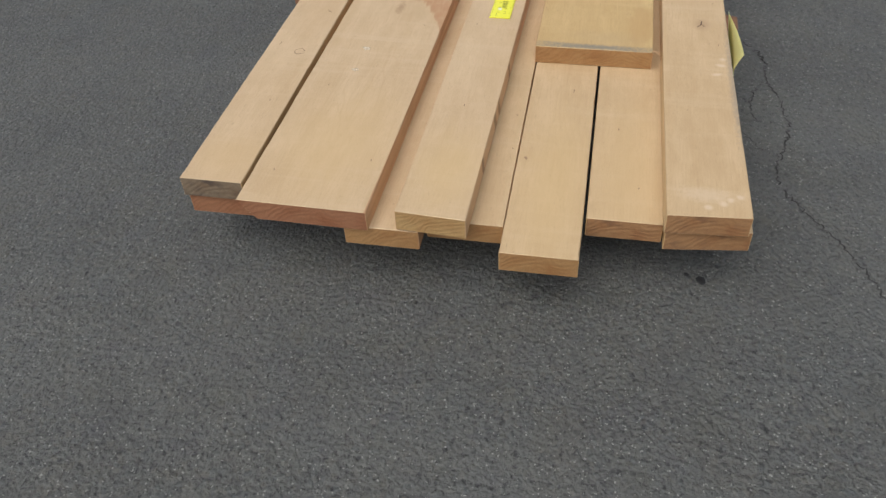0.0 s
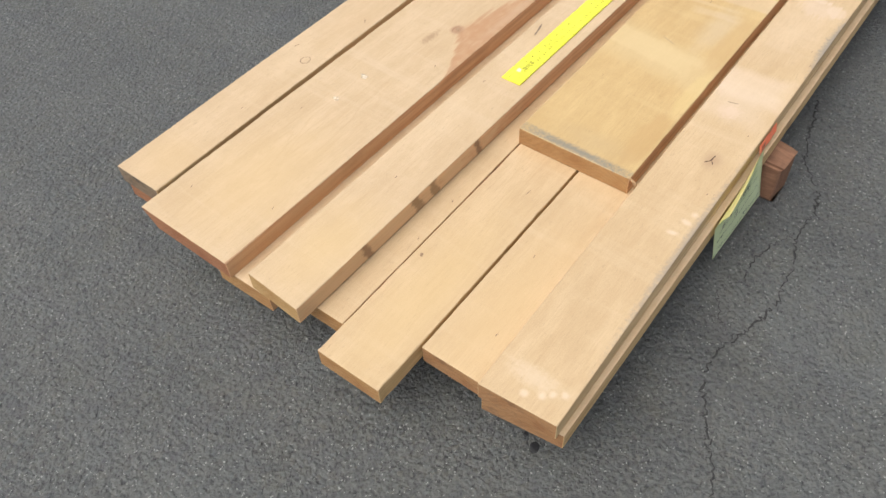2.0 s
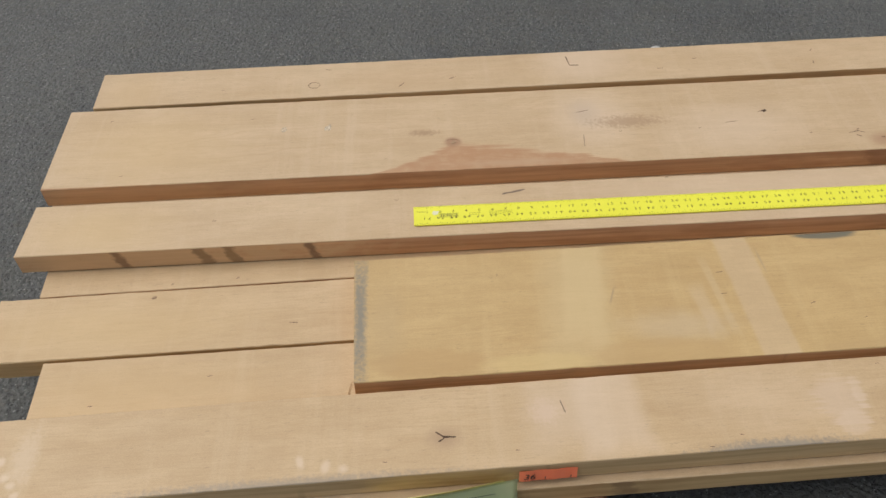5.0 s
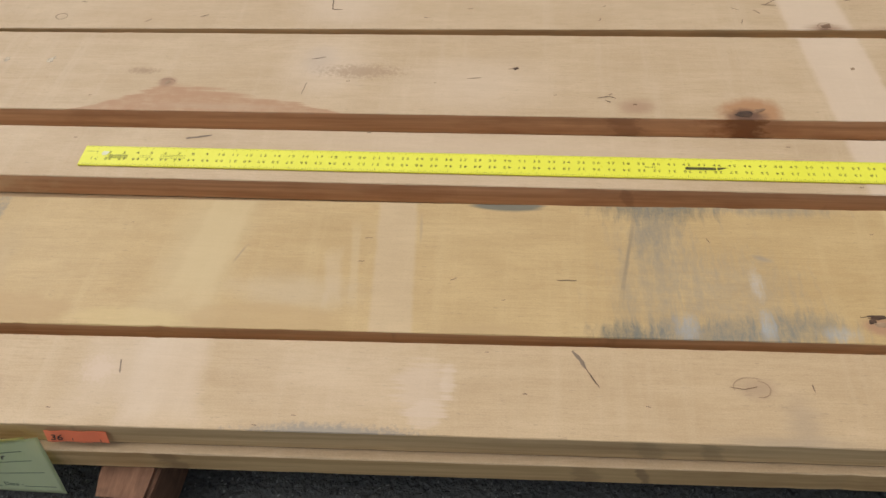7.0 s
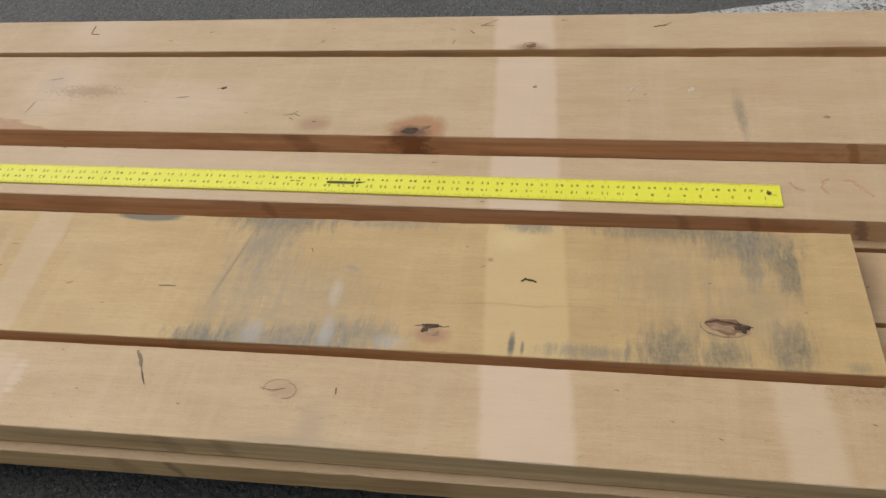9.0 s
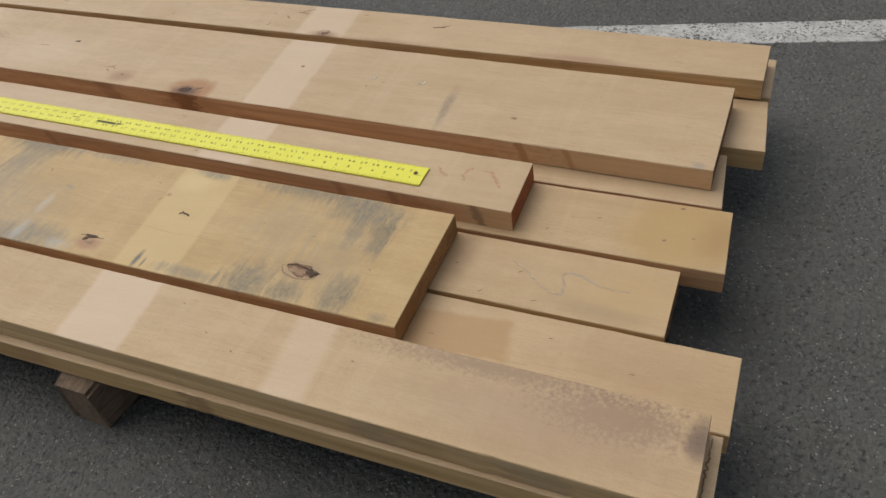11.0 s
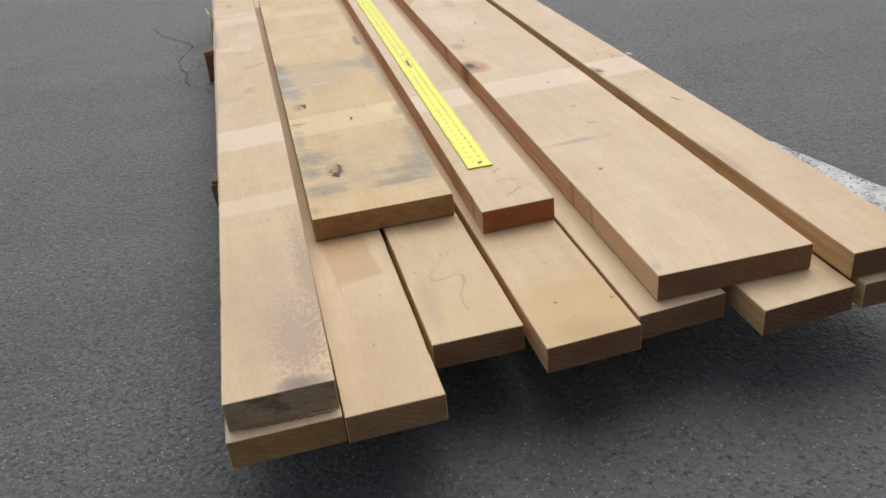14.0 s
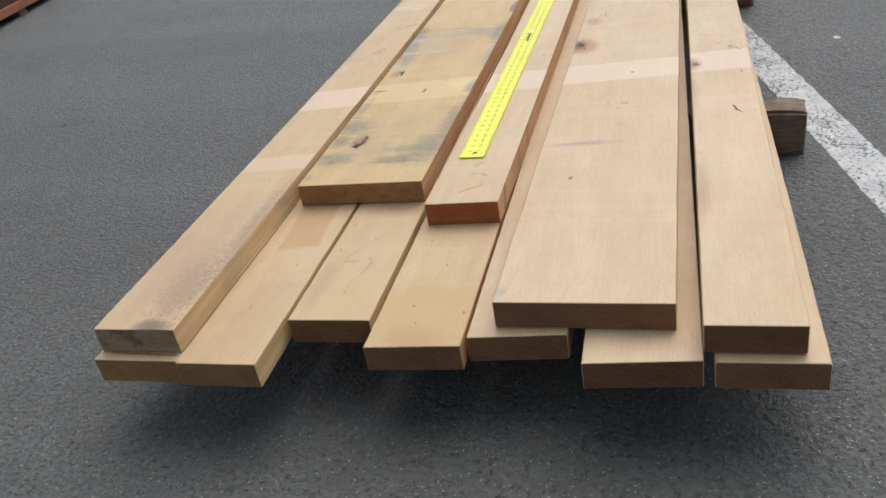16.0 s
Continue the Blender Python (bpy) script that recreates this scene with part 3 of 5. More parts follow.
# ---- the boards ----
def board(x0, n0, f0, x1, n1, f1, z0, z1, thick, face, edge, end_a, end_b, label, seed, skew0=0.0, skew1=0.0, bow=0.0, crown=0.0, marks=(), wane=0.0, group="boards of the stack"):
    """A plank from x0 to x1, its near and far edges n and f at both ends, its top at z0 and z1. skew: how far an end runs on at its far corner."""
    bm = bmesh.new()
    mid = Vector(((x0 + x1) / 2, (n0 + f0 + n1 + f1) / 4, (z0 + z1) / 2))
    ahead = Vector((x1 - x0, (n1 + f1 - n0 - f0) / 2, z1 - z0))
    length = ahead.length
    ux = ahead.normalized()
    uy = Vector((0, 0, 1)).cross(ux).normalized()
    uz = ux.cross(uy)
    r, nick = 0.0011, 0.0035
    count = max(12, int(length / 0.018))
    rings = []
    stations = [0.0, 0.0009 / length] + [i / count for i in range(1, count)] + [1 - 0.0009 / length, 1.0]
    for i, k in enumerate(stations):
        half = ((f0 - n0) * (1 - k) + (f1 - n1) * k) / 2
        tuck = 0.0011 if i in (0, len(stations) - 1) else 0.0
        sway = bow * 4 * k * (1 - k) + 0.0009 * noise.noise(Vector((k * 3, seed, 0)))
        near = -half + sway + 0.0003 * noise.noise(Vector((k * 60, seed, 3))) + nick * max(0.0, noise.noise(Vector((k * 210, seed, 4))) - 0.35)
        far = half + sway + 0.0003 * noise.noise(Vector((k * 60, seed, 9))) - nick * max(0.0, noise.noise(Vector((k * 210, seed, 8))) - 0.35)
        rise = crown * 4 * k * (1 - k)
        lo, hi = -thick + tuck + rise, -tuck + rise
        wear = r * max(0.3, 1.0 + 0.8 * noise.noise(Vector((k * 28, seed, 5))) + 0.9 * noise.noise(Vector((k * 130, seed, 6)))) + 0.0002
        ring = [(near + tuck, lo + r), (near + r, lo), (far - r, lo), (far - tuck, lo + r), (far - tuck, hi - wear), (far - wear, hi), (near + wear, hi), (near + tuck, hi - wear)]
        cut = wane * max(0.0, 1 - k / 0.22) ** 0.7
        ring[2], ring[3] = (far - r - cut, lo), (far - tuck - cut * 0.62, lo + r + cut * 0.42)
        x = (k - 0.5) * length
        skew = skew0 * (1 - k) ** 24 + skew1 * k**24
        rings.append([bm.verts.new((x + skew * (y / half * 0.5), y, z)) for y, z in ring])
    for a, b in zip(rings, rings[1:]):
        for j in range(8):
            f = bm.faces.new((a[j], b[j], b[(j + 1) % 8], a[(j + 1) % 8]))
            f.material_index = (1, 0, 1, 1, 0, 0, 0, 1)[j]
    fa, fb = bm.faces.new(rings[0]), bm.faces.new(rings[-1][::-1])
    fa.material_index, fb.material_index = 2, 3
    bmesh.ops.recalc_face_normals(bm, faces=bm.faces)
    ob = new("lumber_board", mesh_of(bm, "lumber_board", face, wood_side(edge, marks), end_a, end_b))
    m = Matrix((ux, uy, uz)).transposed().to_4x4()
    m.translation = mid
    ob.matrix_world = m
    top = lambda x, y: z0 + (z1 - z0) * (x - x0) / (x1 - x0) + crown * 4 * (x - x0) * (x1 - x) / (x1 - x0) ** 2
    return tagged(ob, label, "board", group), top


# where the sun-tanned faces stayed pale under a batten, painted sky sheen, and other stains, board by board
A_STAINS = [
    ("bn", 2.025, 1.05, 0.066, 0.09, 5, 0.2, 0.22, PALE, 0.56),
    ("en", 1.06, 1.06, 0.13, 0.10, 0, 0.9, 0.6, PALE, 0.45),
    ("eg", 2.042, 1.000, 0.045, 0.020, 0, 0.8, 0.8, BROWN, 0.75),
    ("eg", 2.22, 0.997, 0.13, 0.020, 0, 0.9, 0.9, (0.33, 0.19, 0.10), 0.6),
    ("eg", 2.653, 1.015, 0.13, 0.022, 0, 0.9, 0.8, (0.33, 0.19, 0.11), 0.6),
    ("en", 0.62, 1.01, 0.18, 0.06, 0, 0.9, 0.8, (0.49, 0.34, 0.19), 0.4),
    ("en", 0.03, 1.00, 0.09, 0.11, 0, 0.9, 0.5, (0.52, 0.36, 0.18), 0.4),
]
B_STAINS_AND_SHEEN = [
    ("bn", 2.047, 0.84, 0.062, 0.17, 4.5, 0.18, 0.22, PALE, 0.56),
    ("pg", 0.742, 0.690, 0.21, 0.095, 0.40, 0.16, 0.9, (0.41, 0.225, 0.112), 0.95),
    ("en", 0.741, 0.786, 0.020, 0.018, 0, 0.5, 0.5, (0.34, 0.19, 0.105), 0.8),
    ("eg", 0.86, 0.715, 0.16, 0.012, 0, 0.8, 1.4, (0.46, 0.31, 0.19), 0.5),
    # whitish sky sheen painted into the face colour, two soft patches
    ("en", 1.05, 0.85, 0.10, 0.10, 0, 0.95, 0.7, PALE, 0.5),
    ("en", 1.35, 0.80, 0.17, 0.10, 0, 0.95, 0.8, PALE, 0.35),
    ("es", 1.12, 0.832, 0.09, 0.025, 0, 0.8, 2.6, (0.30, 0.185, 0.10), 0.55),
    ("es", 0.68, 0.82, 0.035, 0.012, 0, 0.8, 2.4, (0.28, 0.17, 0.09), 0.55),
    ("en", 1.03, 0.865, 0.04, 0.05, 0, 0.9, 0.7, (0.42, 0.33, 0.25), 0.4),
    ("en", 1.852, 0.732, 0.062, 0.046, 0, 0.45, 1.0, (0.40, 0.205, 0.09), 0.95),
    ("en", 1.842, 0.722, 0.040, 0.022, 0, 0.6, 1.2, (0.10, 0.045, 0.025), 0.85),
    ("en", 1.648, 0.742, 0.040, 0.025, 0, 0.8, 0.7, (0.36, 0.21, 0.12), 0.7),
    ("ew", 2.437, 0.80, 0.012, 0.085, 3, 0.9, 0.9, (0.20, 0.17, 0.13), 0.75),
    ("eg", 2.50, 0.87, 0.22, 0.04, 0, 0.95, 0.8, (0.48, 0.335, 0.19), 0.5),
    ("en", 2.94, 0.735, 0.014, 0.010, 0, 0.9, 0.9, (0.25, 0.25, 0.25), 0.5),
    ("en", 0.1, 0.80, 0.22, 0.15, 0, 0.95, 0.5, (0.55, 0.385, 0.19), 0.5),
]
C_STAINS_AND_SHEEN = [
    ("bn", 2.066, 0.60, 0.064, 0.10, 4, 0.18, 0.15, PALE, 0.6),
    ("en", 0.05, 0.56, 0.16, 0.09, 0, 0.95, 0.5, (0.56, 0.395, 0.19), 0.5),
    # long soft sky reflection, painted pale into the face
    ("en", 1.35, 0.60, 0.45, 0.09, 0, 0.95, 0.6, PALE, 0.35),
]
SLATE = (0.128, 0.124, 0.092)
Y_STAINS = [
    ("bn", 0.935, 0.34, 0.075, 0.17, -5, 0.6, 0.5, (0.58, 0.45, 0.25), 0.4),
    ("bn", 0.950, 0.38, 0.040, 0.13, -6, 0.35, 0.5, (0.60, 0.46, 0.24), 0.42),
    ("bn", 1.248, 0.34, 0.034, 0.16, 4, 0.2, 0.3, (0.57, 0.45, 0.33), 0.30),
    ("eg", 1.282, 0.42, 0.003, 0.035, 4, 0.8, 0.4, (0.36, 0.27, 0.16), 0.5),
    ("bn", 1.155, 0.31, 0.016, 0.06, 8, 0.6, 0.8, (0.58, 0.45, 0.30), 0.32),
    ("bn", 1.185, 0.34, 0.008, 0.09, 6, 0.6, 0.8, (0.58, 0.45, 0.28), 0.30),
    ("en", 1.10, 0.28, 0.11, 0.04, 0, 0.8, 0.8, (0.52, 0.41, 0.27), 0.45),
    ("bn", 2.09, 0.36, 0.064, 0.17, 5.5, 0.12, 0.15, (0.62, 0.46, 0.22), 0.58),
    ("en", 2.06, 0.46, 0.05, 0.03, 0, 0.8, 0.8, (0.68, 0.53, 0.27), 0.5),
    ("en", 0.67, 0.226, 0.10, 0.032, 0, 0.35, 0.7, (0.44, 0.28, 0.115), 0.6),
    ("en", 0.60, 0.31, 0.04, 0.10, 0, 0.9, 0.7, (0.43, 0.31, 0.16), 0.4),
    ("en", 1.06, 0.222, 0.125, 0.036, 0, 0.22, 0.7, (0.47, 0.315, 0.14), 0.6),
    ("en", 0.86, 0.215, 0.10, 0.022, 0, 0.4, 1.0, (0.60, 0.45, 0.20), 0.5),
    ("en", 1.40, 0.215, 0.10, 0.026, 0, 0.5, 0.9, (0.47, 0.32, 0.15), 0.5),
    ("bs", 0.556, 0.325, 0.013, 0.16, 0.5, 0.9, 1.8, (0.17, 0.17, 0.15), 0.8),
    ("eg", 1.420, 0.481, 0.068, 0.017, 0, 0.25, 0.5, SLATE, 0.9),
    ("ew", 1.66, 0.488, 0.115, 0.042, 0, 0.7, 1.2, SLATE, 0.9),
    ("ew", 1.650, 0.430, 0.040, 0.075, -6, 0.9, 1.2, (0.17, 0.165, 0.14), 0.75),
    ("ew", 1.83, 0.490, 0.13, 0.020, 0, 0.8, 1.2, (0.17, 0.17, 0.15), 0.7),
    ("ew", 1.65, 0.33, 0.085, 0.15, -6, 0.9, 1.6, (0.30, 0.245, 0.165), 0.6),
    ("ew", 1.76, 0.30, 0.12, 0.12, 0, 0.9, 1.7, (0.33, 0.27, 0.19), 0.5),
    ("ew", 1.60, 0.228, 0.060, 0.022, 0, 0.7, 1.3, SLATE, 0.85),
    ("ew", 1.72, 0.235, 0.13, 0.030, 1, 0.8, 1.4, (0.16, 0.165, 0.145), 0.8),
    ("ew", 1.84, 0.250, 0.09, 0.034, 1, 0.8, 1.4, (0.17, 0.175, 0.15), 0.8),
    ("ew", 1.797, 0.332, 0.010, 0.034, 0, 0.8, 1.4, (0.55, 0.54, 0.52), 0.45),
    ("ew", 1.800, 0.252, 0.014, 0.030, 0, 0.8, 1.5, (0.55, 0.55, 0.54), 0.5),
    ("ew", 1.688, 0.245, 0.022, 0.026, 0, 0.8, 1.5, (0.50, 0.50, 0.49), 0.45),
    ("ew", 1.90, 0.243, 0.032, 0.016, 0, 0.8, 1.5, (0.50, 0.50, 0.48), 0.4),
    ("en", 1.813, 0.382, 0.017, 0.006, -20, 0.8, 0.8, (0.30, 0.25, 0.19), 0.6),
    ("ew", 2.085, 0.492, 0.045, 0.018, 0, 0.7, 1.3, (0.16, 0.165, 0.15), 0.8),
    ("ew", 2.185, 0.250, 0.075, 0.016, 0, 0.8, 1.5, (0.18, 0.18, 0.15), 0.75),
    ("ew", 2.300, 0.262, 0.050, 0.050, 0, 0.75, 1.3, SLATE, 0.92),
    ("ew", 2.375, 0.262, 0.040, 0.034, 0, 0.75, 1.3, SLATE, 0.85),
    ("ew", 2.465, 0.282, 0.038, 0.055, 0, 0.7, 1.3, SLATE, 0.92),
    ("ew", 2.545, 0.256, 0.020, 0.012, 0, 0.8, 1.3, (0.18, 0.17, 0.13), 0.6),
    ("ew", 2.30, 0.500, 0.15, 0.028, 1, 0.75, 1.2, SLATE, 0.88),
    ("ew", 2.42, 0.475, 0.085, 0.045, 0, 0.8, 1.3, (0.13, 0.14, 0.125), 0.85),
    ("ew", 2.475, 0.420, 0.024, 0.060, 0, 0.6, 1.2, SLATE, 0.9),
    ("ew", 2.425, 0.430, 0.020, 0.045, 0, 0.7, 1.3, (0.15, 0.155, 0.13), 0.75),
    ("ew", 2.30, 0.39, 0.10, 0.11, 0, 0.9, 1.6, (0.34, 0.265, 0.165), 0.55),
    ("ew", 2.43, 0.35, 0.07, 0.09, 0, 0.9, 1.6, (0.33, 0.27, 0.18), 0.5),
    ("bg", 1.610, 0.378, 0.0035, 0.088, -10, 0.9, 0.6, (0.22, 0.17, 0.11), 0.65),
    ("bg", 0.998, 0.352, 0.002, 0.022, -20, 0.9, 0.6, (0.30, 0.22, 0.13), 0.6),
    ("eg", 2.079, 0.255, 0.006, 0.024, 0, 0.7, 0.5, (0.09, 0.10, 0.095), 0.85),
    ("eg", 2.095, 0.250, 0.003, 0.014, 0, 0.7, 0.5, (0.12, 0.125, 0.105), 0.75),
    ("en", 1.962, 0.262, 0.032, 0.018, 0, 0.6, 0.9, (0.38, 0.20, 0.11), 0.8),
    ("en", 2.38, 0.31, 0.045, 0.026, 0, 0.6, 0.7, (0.36, 0.26, 0.15), 0.7),
    ("en", 2.030, 0.415, 0.006, 0.005, 0, 0.7, 0.7, (0.30, 0.17, 0.09), 0.7),
]
E_STAINS = [
    ("bn", 2.11, 0.146, 0.066, 0.10, 6, 0.16, 0.22, PALE, 0.58),
    ("bn", 0.95, 0.13, 0.060, 0.10, 5, 0.5, 0.4, PALE, 0.40),
    ("bn", 0.88, 0.125, 0.075, 0.085, 3, 0.8, 0.8, (0.64, 0.51, 0.38), 0.35),
    ("eg", 1.315, 0.118, 0.044, 0.052, 8, 0.4, 1.8, (0.64, 0.50, 0.38), 0.38),
    ("eg", 1.322, 0.082, 0.030, 0.024, 20, 0.25, 1.2, (0.66, 0.52, 0.39), 0.34),
    ("eg", 1.348, 0.13, 0.012, 0.035, 0, 0.5, 2.2, (0.66, 0.53, 0.40), 0.4),
    ("en", 0.473, 0.055, 0.007, 0.013, 20, 0.8, 1.3, (0.68, 0.56, 0.41), 0.55),
    ("en", 0.511, 0.048, 0.008, 0.013, -15, 0.8, 1.3, (0.68, 0.56, 0.41), 0.55),
    ("en", 0.537, 0.042, 0.009, 0.009, 40, 0.8, 1.3, (0.68, 0.56, 0.41), 0.55),
    ("en", 0.034, 0.054, 0.009, 0.008, 20, 0.8, 1.3, (0.68, 0.56, 0.41), 0.55),
    ("en", 0.047, 0.040, 0.009, 0.007, -15, 0.8, 1.3, (0.68, 0.56, 0.41), 0.55),
    ("en", 0.058, 0.024, 0.009, 0.008, 30, 0.8, 1.3, (0.68, 0.56, 0.41), 0.55),
    ("en", 0.021, 0.080, 0.008, 0.008, 0, 0.8, 1.3, (0.68, 0.56, 0.41), 0.55),
    ("en", 1.20, 0.13, 0.15, 0.09, 0, 0.95, 0.9, PALE, 0.18),
    ("es", 0.85, 0.125, 0.03, 0.028, 0, 0.8, 1.7, (0.62, 0.47, 0.34), 0.7),
    ("bn", 2.47, 0.15, 0.040, 0.10, 5, 0.4, 0.2, PALE, 0.40),
    ("es", 1.19, 0.044, 0.13, 0.016, 1.7, 0.7, 1.9, (0.19, 0.185, 0.165), 0.7),
    ("es", 0.45, 0.020, 0.28, 0.013, 1.7, 0.8, 2.1, (0.24, 0.215, 0.18), 0.6),
    ("eg", 1.80, 0.064, 0.10, 0.02, 1.7, 0.9, 1.2, (0.27, 0.22, 0.16), 0.4),
    ("eg", 1.82, 0.10, 0.03, 0.045, 0, 0.95, 1.2, (0.33, 0.25, 0.17), 0.4),
    ("en", 0.69, 0.085, 0.03, 0.022, 0, 0.9, 0.7, (0.36, 0.24, 0.14), 0.6),
    ("en", 1.768, 0.147, 0.035, 0.020, 0, 0.8, 0.5, (0.37, 0.25, 0.15), 0.6),
    ("es", 2.75, 0.222, 0.22, 0.022, 2, 0.8, 3.0, (0.24, 0.16, 0.105), 0.58),
    ("es", 2.93, 0.195, 0.11, 0.042, 3, 0.7, 3.0, (0.23, 0.14, 0.10), 0.6),
    ("en", 2.84, 0.160, 0.26, 0.085, 0, 0.95, 0.8, (0.38, 0.26, 0.175), 0.55),
    ("en", 3.042, 0.195, 0.022, 0.040, 0, 0.7, 0.8, (0.12, 0.08, 0.065), 0.75),
    ("es", 0.055, 0.085, 0.022, 0.055, 0, 0.8, 1.8, (0.62, 0.49, 0.34), 0.5),
]
F_STAINS = [
    ("bn", 2.66, 0.298, 0.088, 0.042, 6, 0.2, 0.4, (0.42, 0.255, 0.11), 0.72),
    ("en", 2.95, 0.31, 0.16, 0.07, 0, 0.95, 0.7, (0.40, 0.26, 0.145), 0.5),
    ("en", 0.15, 0.22, 0.3, 0.09, 0, 0.95, 0.5, (0.56, 0.395, 0.20), 0.5),
]
P_STAINS = [
    ("en", 2.90, 0.45, 0.13, 0.09, 0, 0.9, 0.7, (0.50, 0.345, 0.16), 0.6),
    ("en", 2.60, 0.45, 0.03, 0.08, 0, 0.9, 0.8, (0.32, 0.20, 0.11), 0.6),
    ("eg", 2.86, 0.40, 0.10, 0.02, 0, 0.9, 1.2, (0.30, 0.21, 0.13), 0.4),
    ("en", 0.10, 0.36, 0.3, 0.09, 0, 0.95, 0.5, (0.56, 0.395, 0.19), 0.5),
]
Q_STAINS = [
    ("en", 2.94, 0.61, 0.12, 0.10, 20, 0.5, 0.7, (0.47, 0.315, 0.125), 0.75),
    ("en", 3.00, 0.61, 0.04, 0.07, 0, 0.9, 0.8, (0.38, 0.24, 0.10), 0.6),
]

FACE_A = wood_face("alder_face", PINK, A_STAINS, 0.6, 0.47)
FACE_B = wood_face("alder_face_wide", PINK, B_STAINS_AND_SHEEN, 0.9, 0.46)
FACE_C = wood_face("alder_face_narrow", PINK, C_STAINS_AND_SHEEN, 0.6, 0.47)
FACE_Y = wood_face("alder_face_yellowed", YELLOW, Y_STAINS, 0.9, 0.46)
FACE_E = wood_face("alder_face_edge_board", TAN, E_STAINS, 0.6, 0.48)
FACE_F, FACE_P, FACE_Q = wood_face("alder_face_patched", TAN, F_STAINS, 0.6, 0.52), wood_face("alder_face_chalked", TAN, P_STAINS, 0.6, 0.52), wood_face("alder_face_amber_end", TAN, Q_STAINS, 0.7, 0.52)
FACE_PLAIN = wood_face("alder_face_plain", PINK, (), 0.7, 0.52)

ENDS = {k: wood_end(*v) for k, v in dict(
    rough=((0.32, 0.175, 0.080), 0.3), chestnut=((0.29, 0.165, 0.078),), red=((0.29, 0.135, 0.07),), straw=((0.42, 0.27, 0.115),), amber=((0.345, 0.195, 0.08),), grey=((0.20, 0.15, 0.10), 0.6),
    cocoa=((0.215, 0.110, 0.054),), umber=((0.175, 0.086, 0.043),), orange=((0.34, 0.115, 0.045),), sand=((0.36, 0.20, 0.08), 0.2), mould=((0.36, 0.27, 0.165), 0.55)).items()}

T = 0.0445
LOW = 0.1550
board_a, top_a = board(-0.054, 0.948, 1.0755, 3.008, 1.018, 1.145, 0.2005, 0.2015, T, FACE_A, YELLOW_EDGE, ENDS["grey"], ENDS["umber"], "narrow pinkish tan alder board with a hand-drawn circle", 1.3)
board_b, top_b = board(-0.0965, 0.687, 0.941, 2.964, 0.727, 0.983, 0.1985, 0.2010, T, FACE_B, ORANGE_EDGE, ENDS["red"], ENDS["cocoa"], "wide alder board with a reddish heartwood stain and knots", 2.7, wane=0.034, marks=((2.86, 0.34, (0.66, 0.45, 0.255), 0.6), (0.10, 0.30, (0.62, 0.40, 0.21), 0.4), (1.845, 0.035, (0.07, 0.03, 0.018), 0.85), (1.83, 0.060, (0.33, 0.15, 0.06), 0.65), (1.63, 0.03, (0.25, 0.12, 0.06), 0.5), (2.62, 0.009, (0.36, 0.17, 0.06), 0.6), (2.71, 0.008, (0.36, 0.18, 0.06), 0.5)))
board_c, top_c = board(-0.0875, 0.5015, 0.6345, 2.6625, 0.538, 0.674, 0.2025, 0.1990, T, FACE_C, RED_EDGE, ENDS["straw"], ENDS["orange"], "narrow alder board carrying a yellow ruler", 3.9, 0.006, -0.004, marks=((0.12, 0.50, (0.62, 0.43, 0.24), 0.6), (2.62, 0.12, (0.62, 0.42, 0.23), 0.5), (0.10, 0.012, (0.16, 0.085, 0.045), 0.7), (0.255, 0.016, (0.13, 0.075, 0.03), 0.6), (0.31, 0.014, (0.14, 0.08, 0.03), 0.6), (0.46, 0.010, (0.15, 0.08, 0.045), 0.7), (1.62, 0.010, (0.22, 0.12, 0.07), 0.35), (2.33, 0.012, (0.20, 0.11, 0.07), 0.35), (2.44, 0.010, (0.18, 0.10, 0.06), 0.35), (2.60, 0.012, (0.10, 0.06, 0.05), 0.5)))
board_y, top_y = board(0.5455, 0.194, 0.4605, 2.578, 0.247, 0.508, 0.1990, 0.2005, T - 0.001, FACE_Y, ORANGE_EDGE, ENDS["amber"], ENDS["sand"], "short wide yellowed alder board with blue-grey stains and knots", 4.4)
board_e, top_e = board(-0.004, 0.003, 0.152, 3.050, 0.092, 0.238, 0.2000, 0.1985, T, FACE_E, OLIVE_EDGE, ENDS["rough"], ENDS["mould"], "alder edge board with scuffs and a mouldy dark end", 5.1, -0.010, 0.0, 0.007, 0.002, marks=((1.62, 0.02, (0.22, 0.17, 0.10), 0.3), (1.70, 0.014, (0.20, 0.15, 0.09), 0.3), (2.62, 0.04, (0.27, 0.22, 0.16), 0.35), (2.85, 0.05, (0.29, 0.24, 0.18), 0.35)))
board_d, top_d = board(0.005, -0.0055, 0.149, 3.070, 0.088, 0.2395, LOW, LOW - 0.002, T, FACE_PLAIN, YELLOW_EDGE, ENDS["rough"], ENDS["sand"], "lower alder board with a torn end fibre", 6.6, -0.018, marks=((1.52, 0.02, (0.24, 0.14, 0.07), 0.35), (1.60, 0.008, (0.14, 0.08, 0.05), 0.45), (0.95, 0.02, (0.24, 0.14, 0.07), 0.5), (2.30, 0.03, (0.26, 0.15, 0.07), 0.5)))
board_f, top_f = board(0.010, 0.1515, 0.292, 3.0725, 0.2410, 0.3775, LOW, LOW, T, FACE_F, YELLOW_EDGE, ENDS["rough"], ENDS["chestnut"], "lower alder board with a square brown stain", 7.2)
board_p, top_p = board(-0.109, 0.295, 0.438, 2.957, 0.382, 0.522, LOW, LOW, T, FACE_P, YELLOW_EDGE, ENDS["amber"], ENDS["cocoa"], "lower alder board sticking out, with a blue chalk squiggle", 8.5)
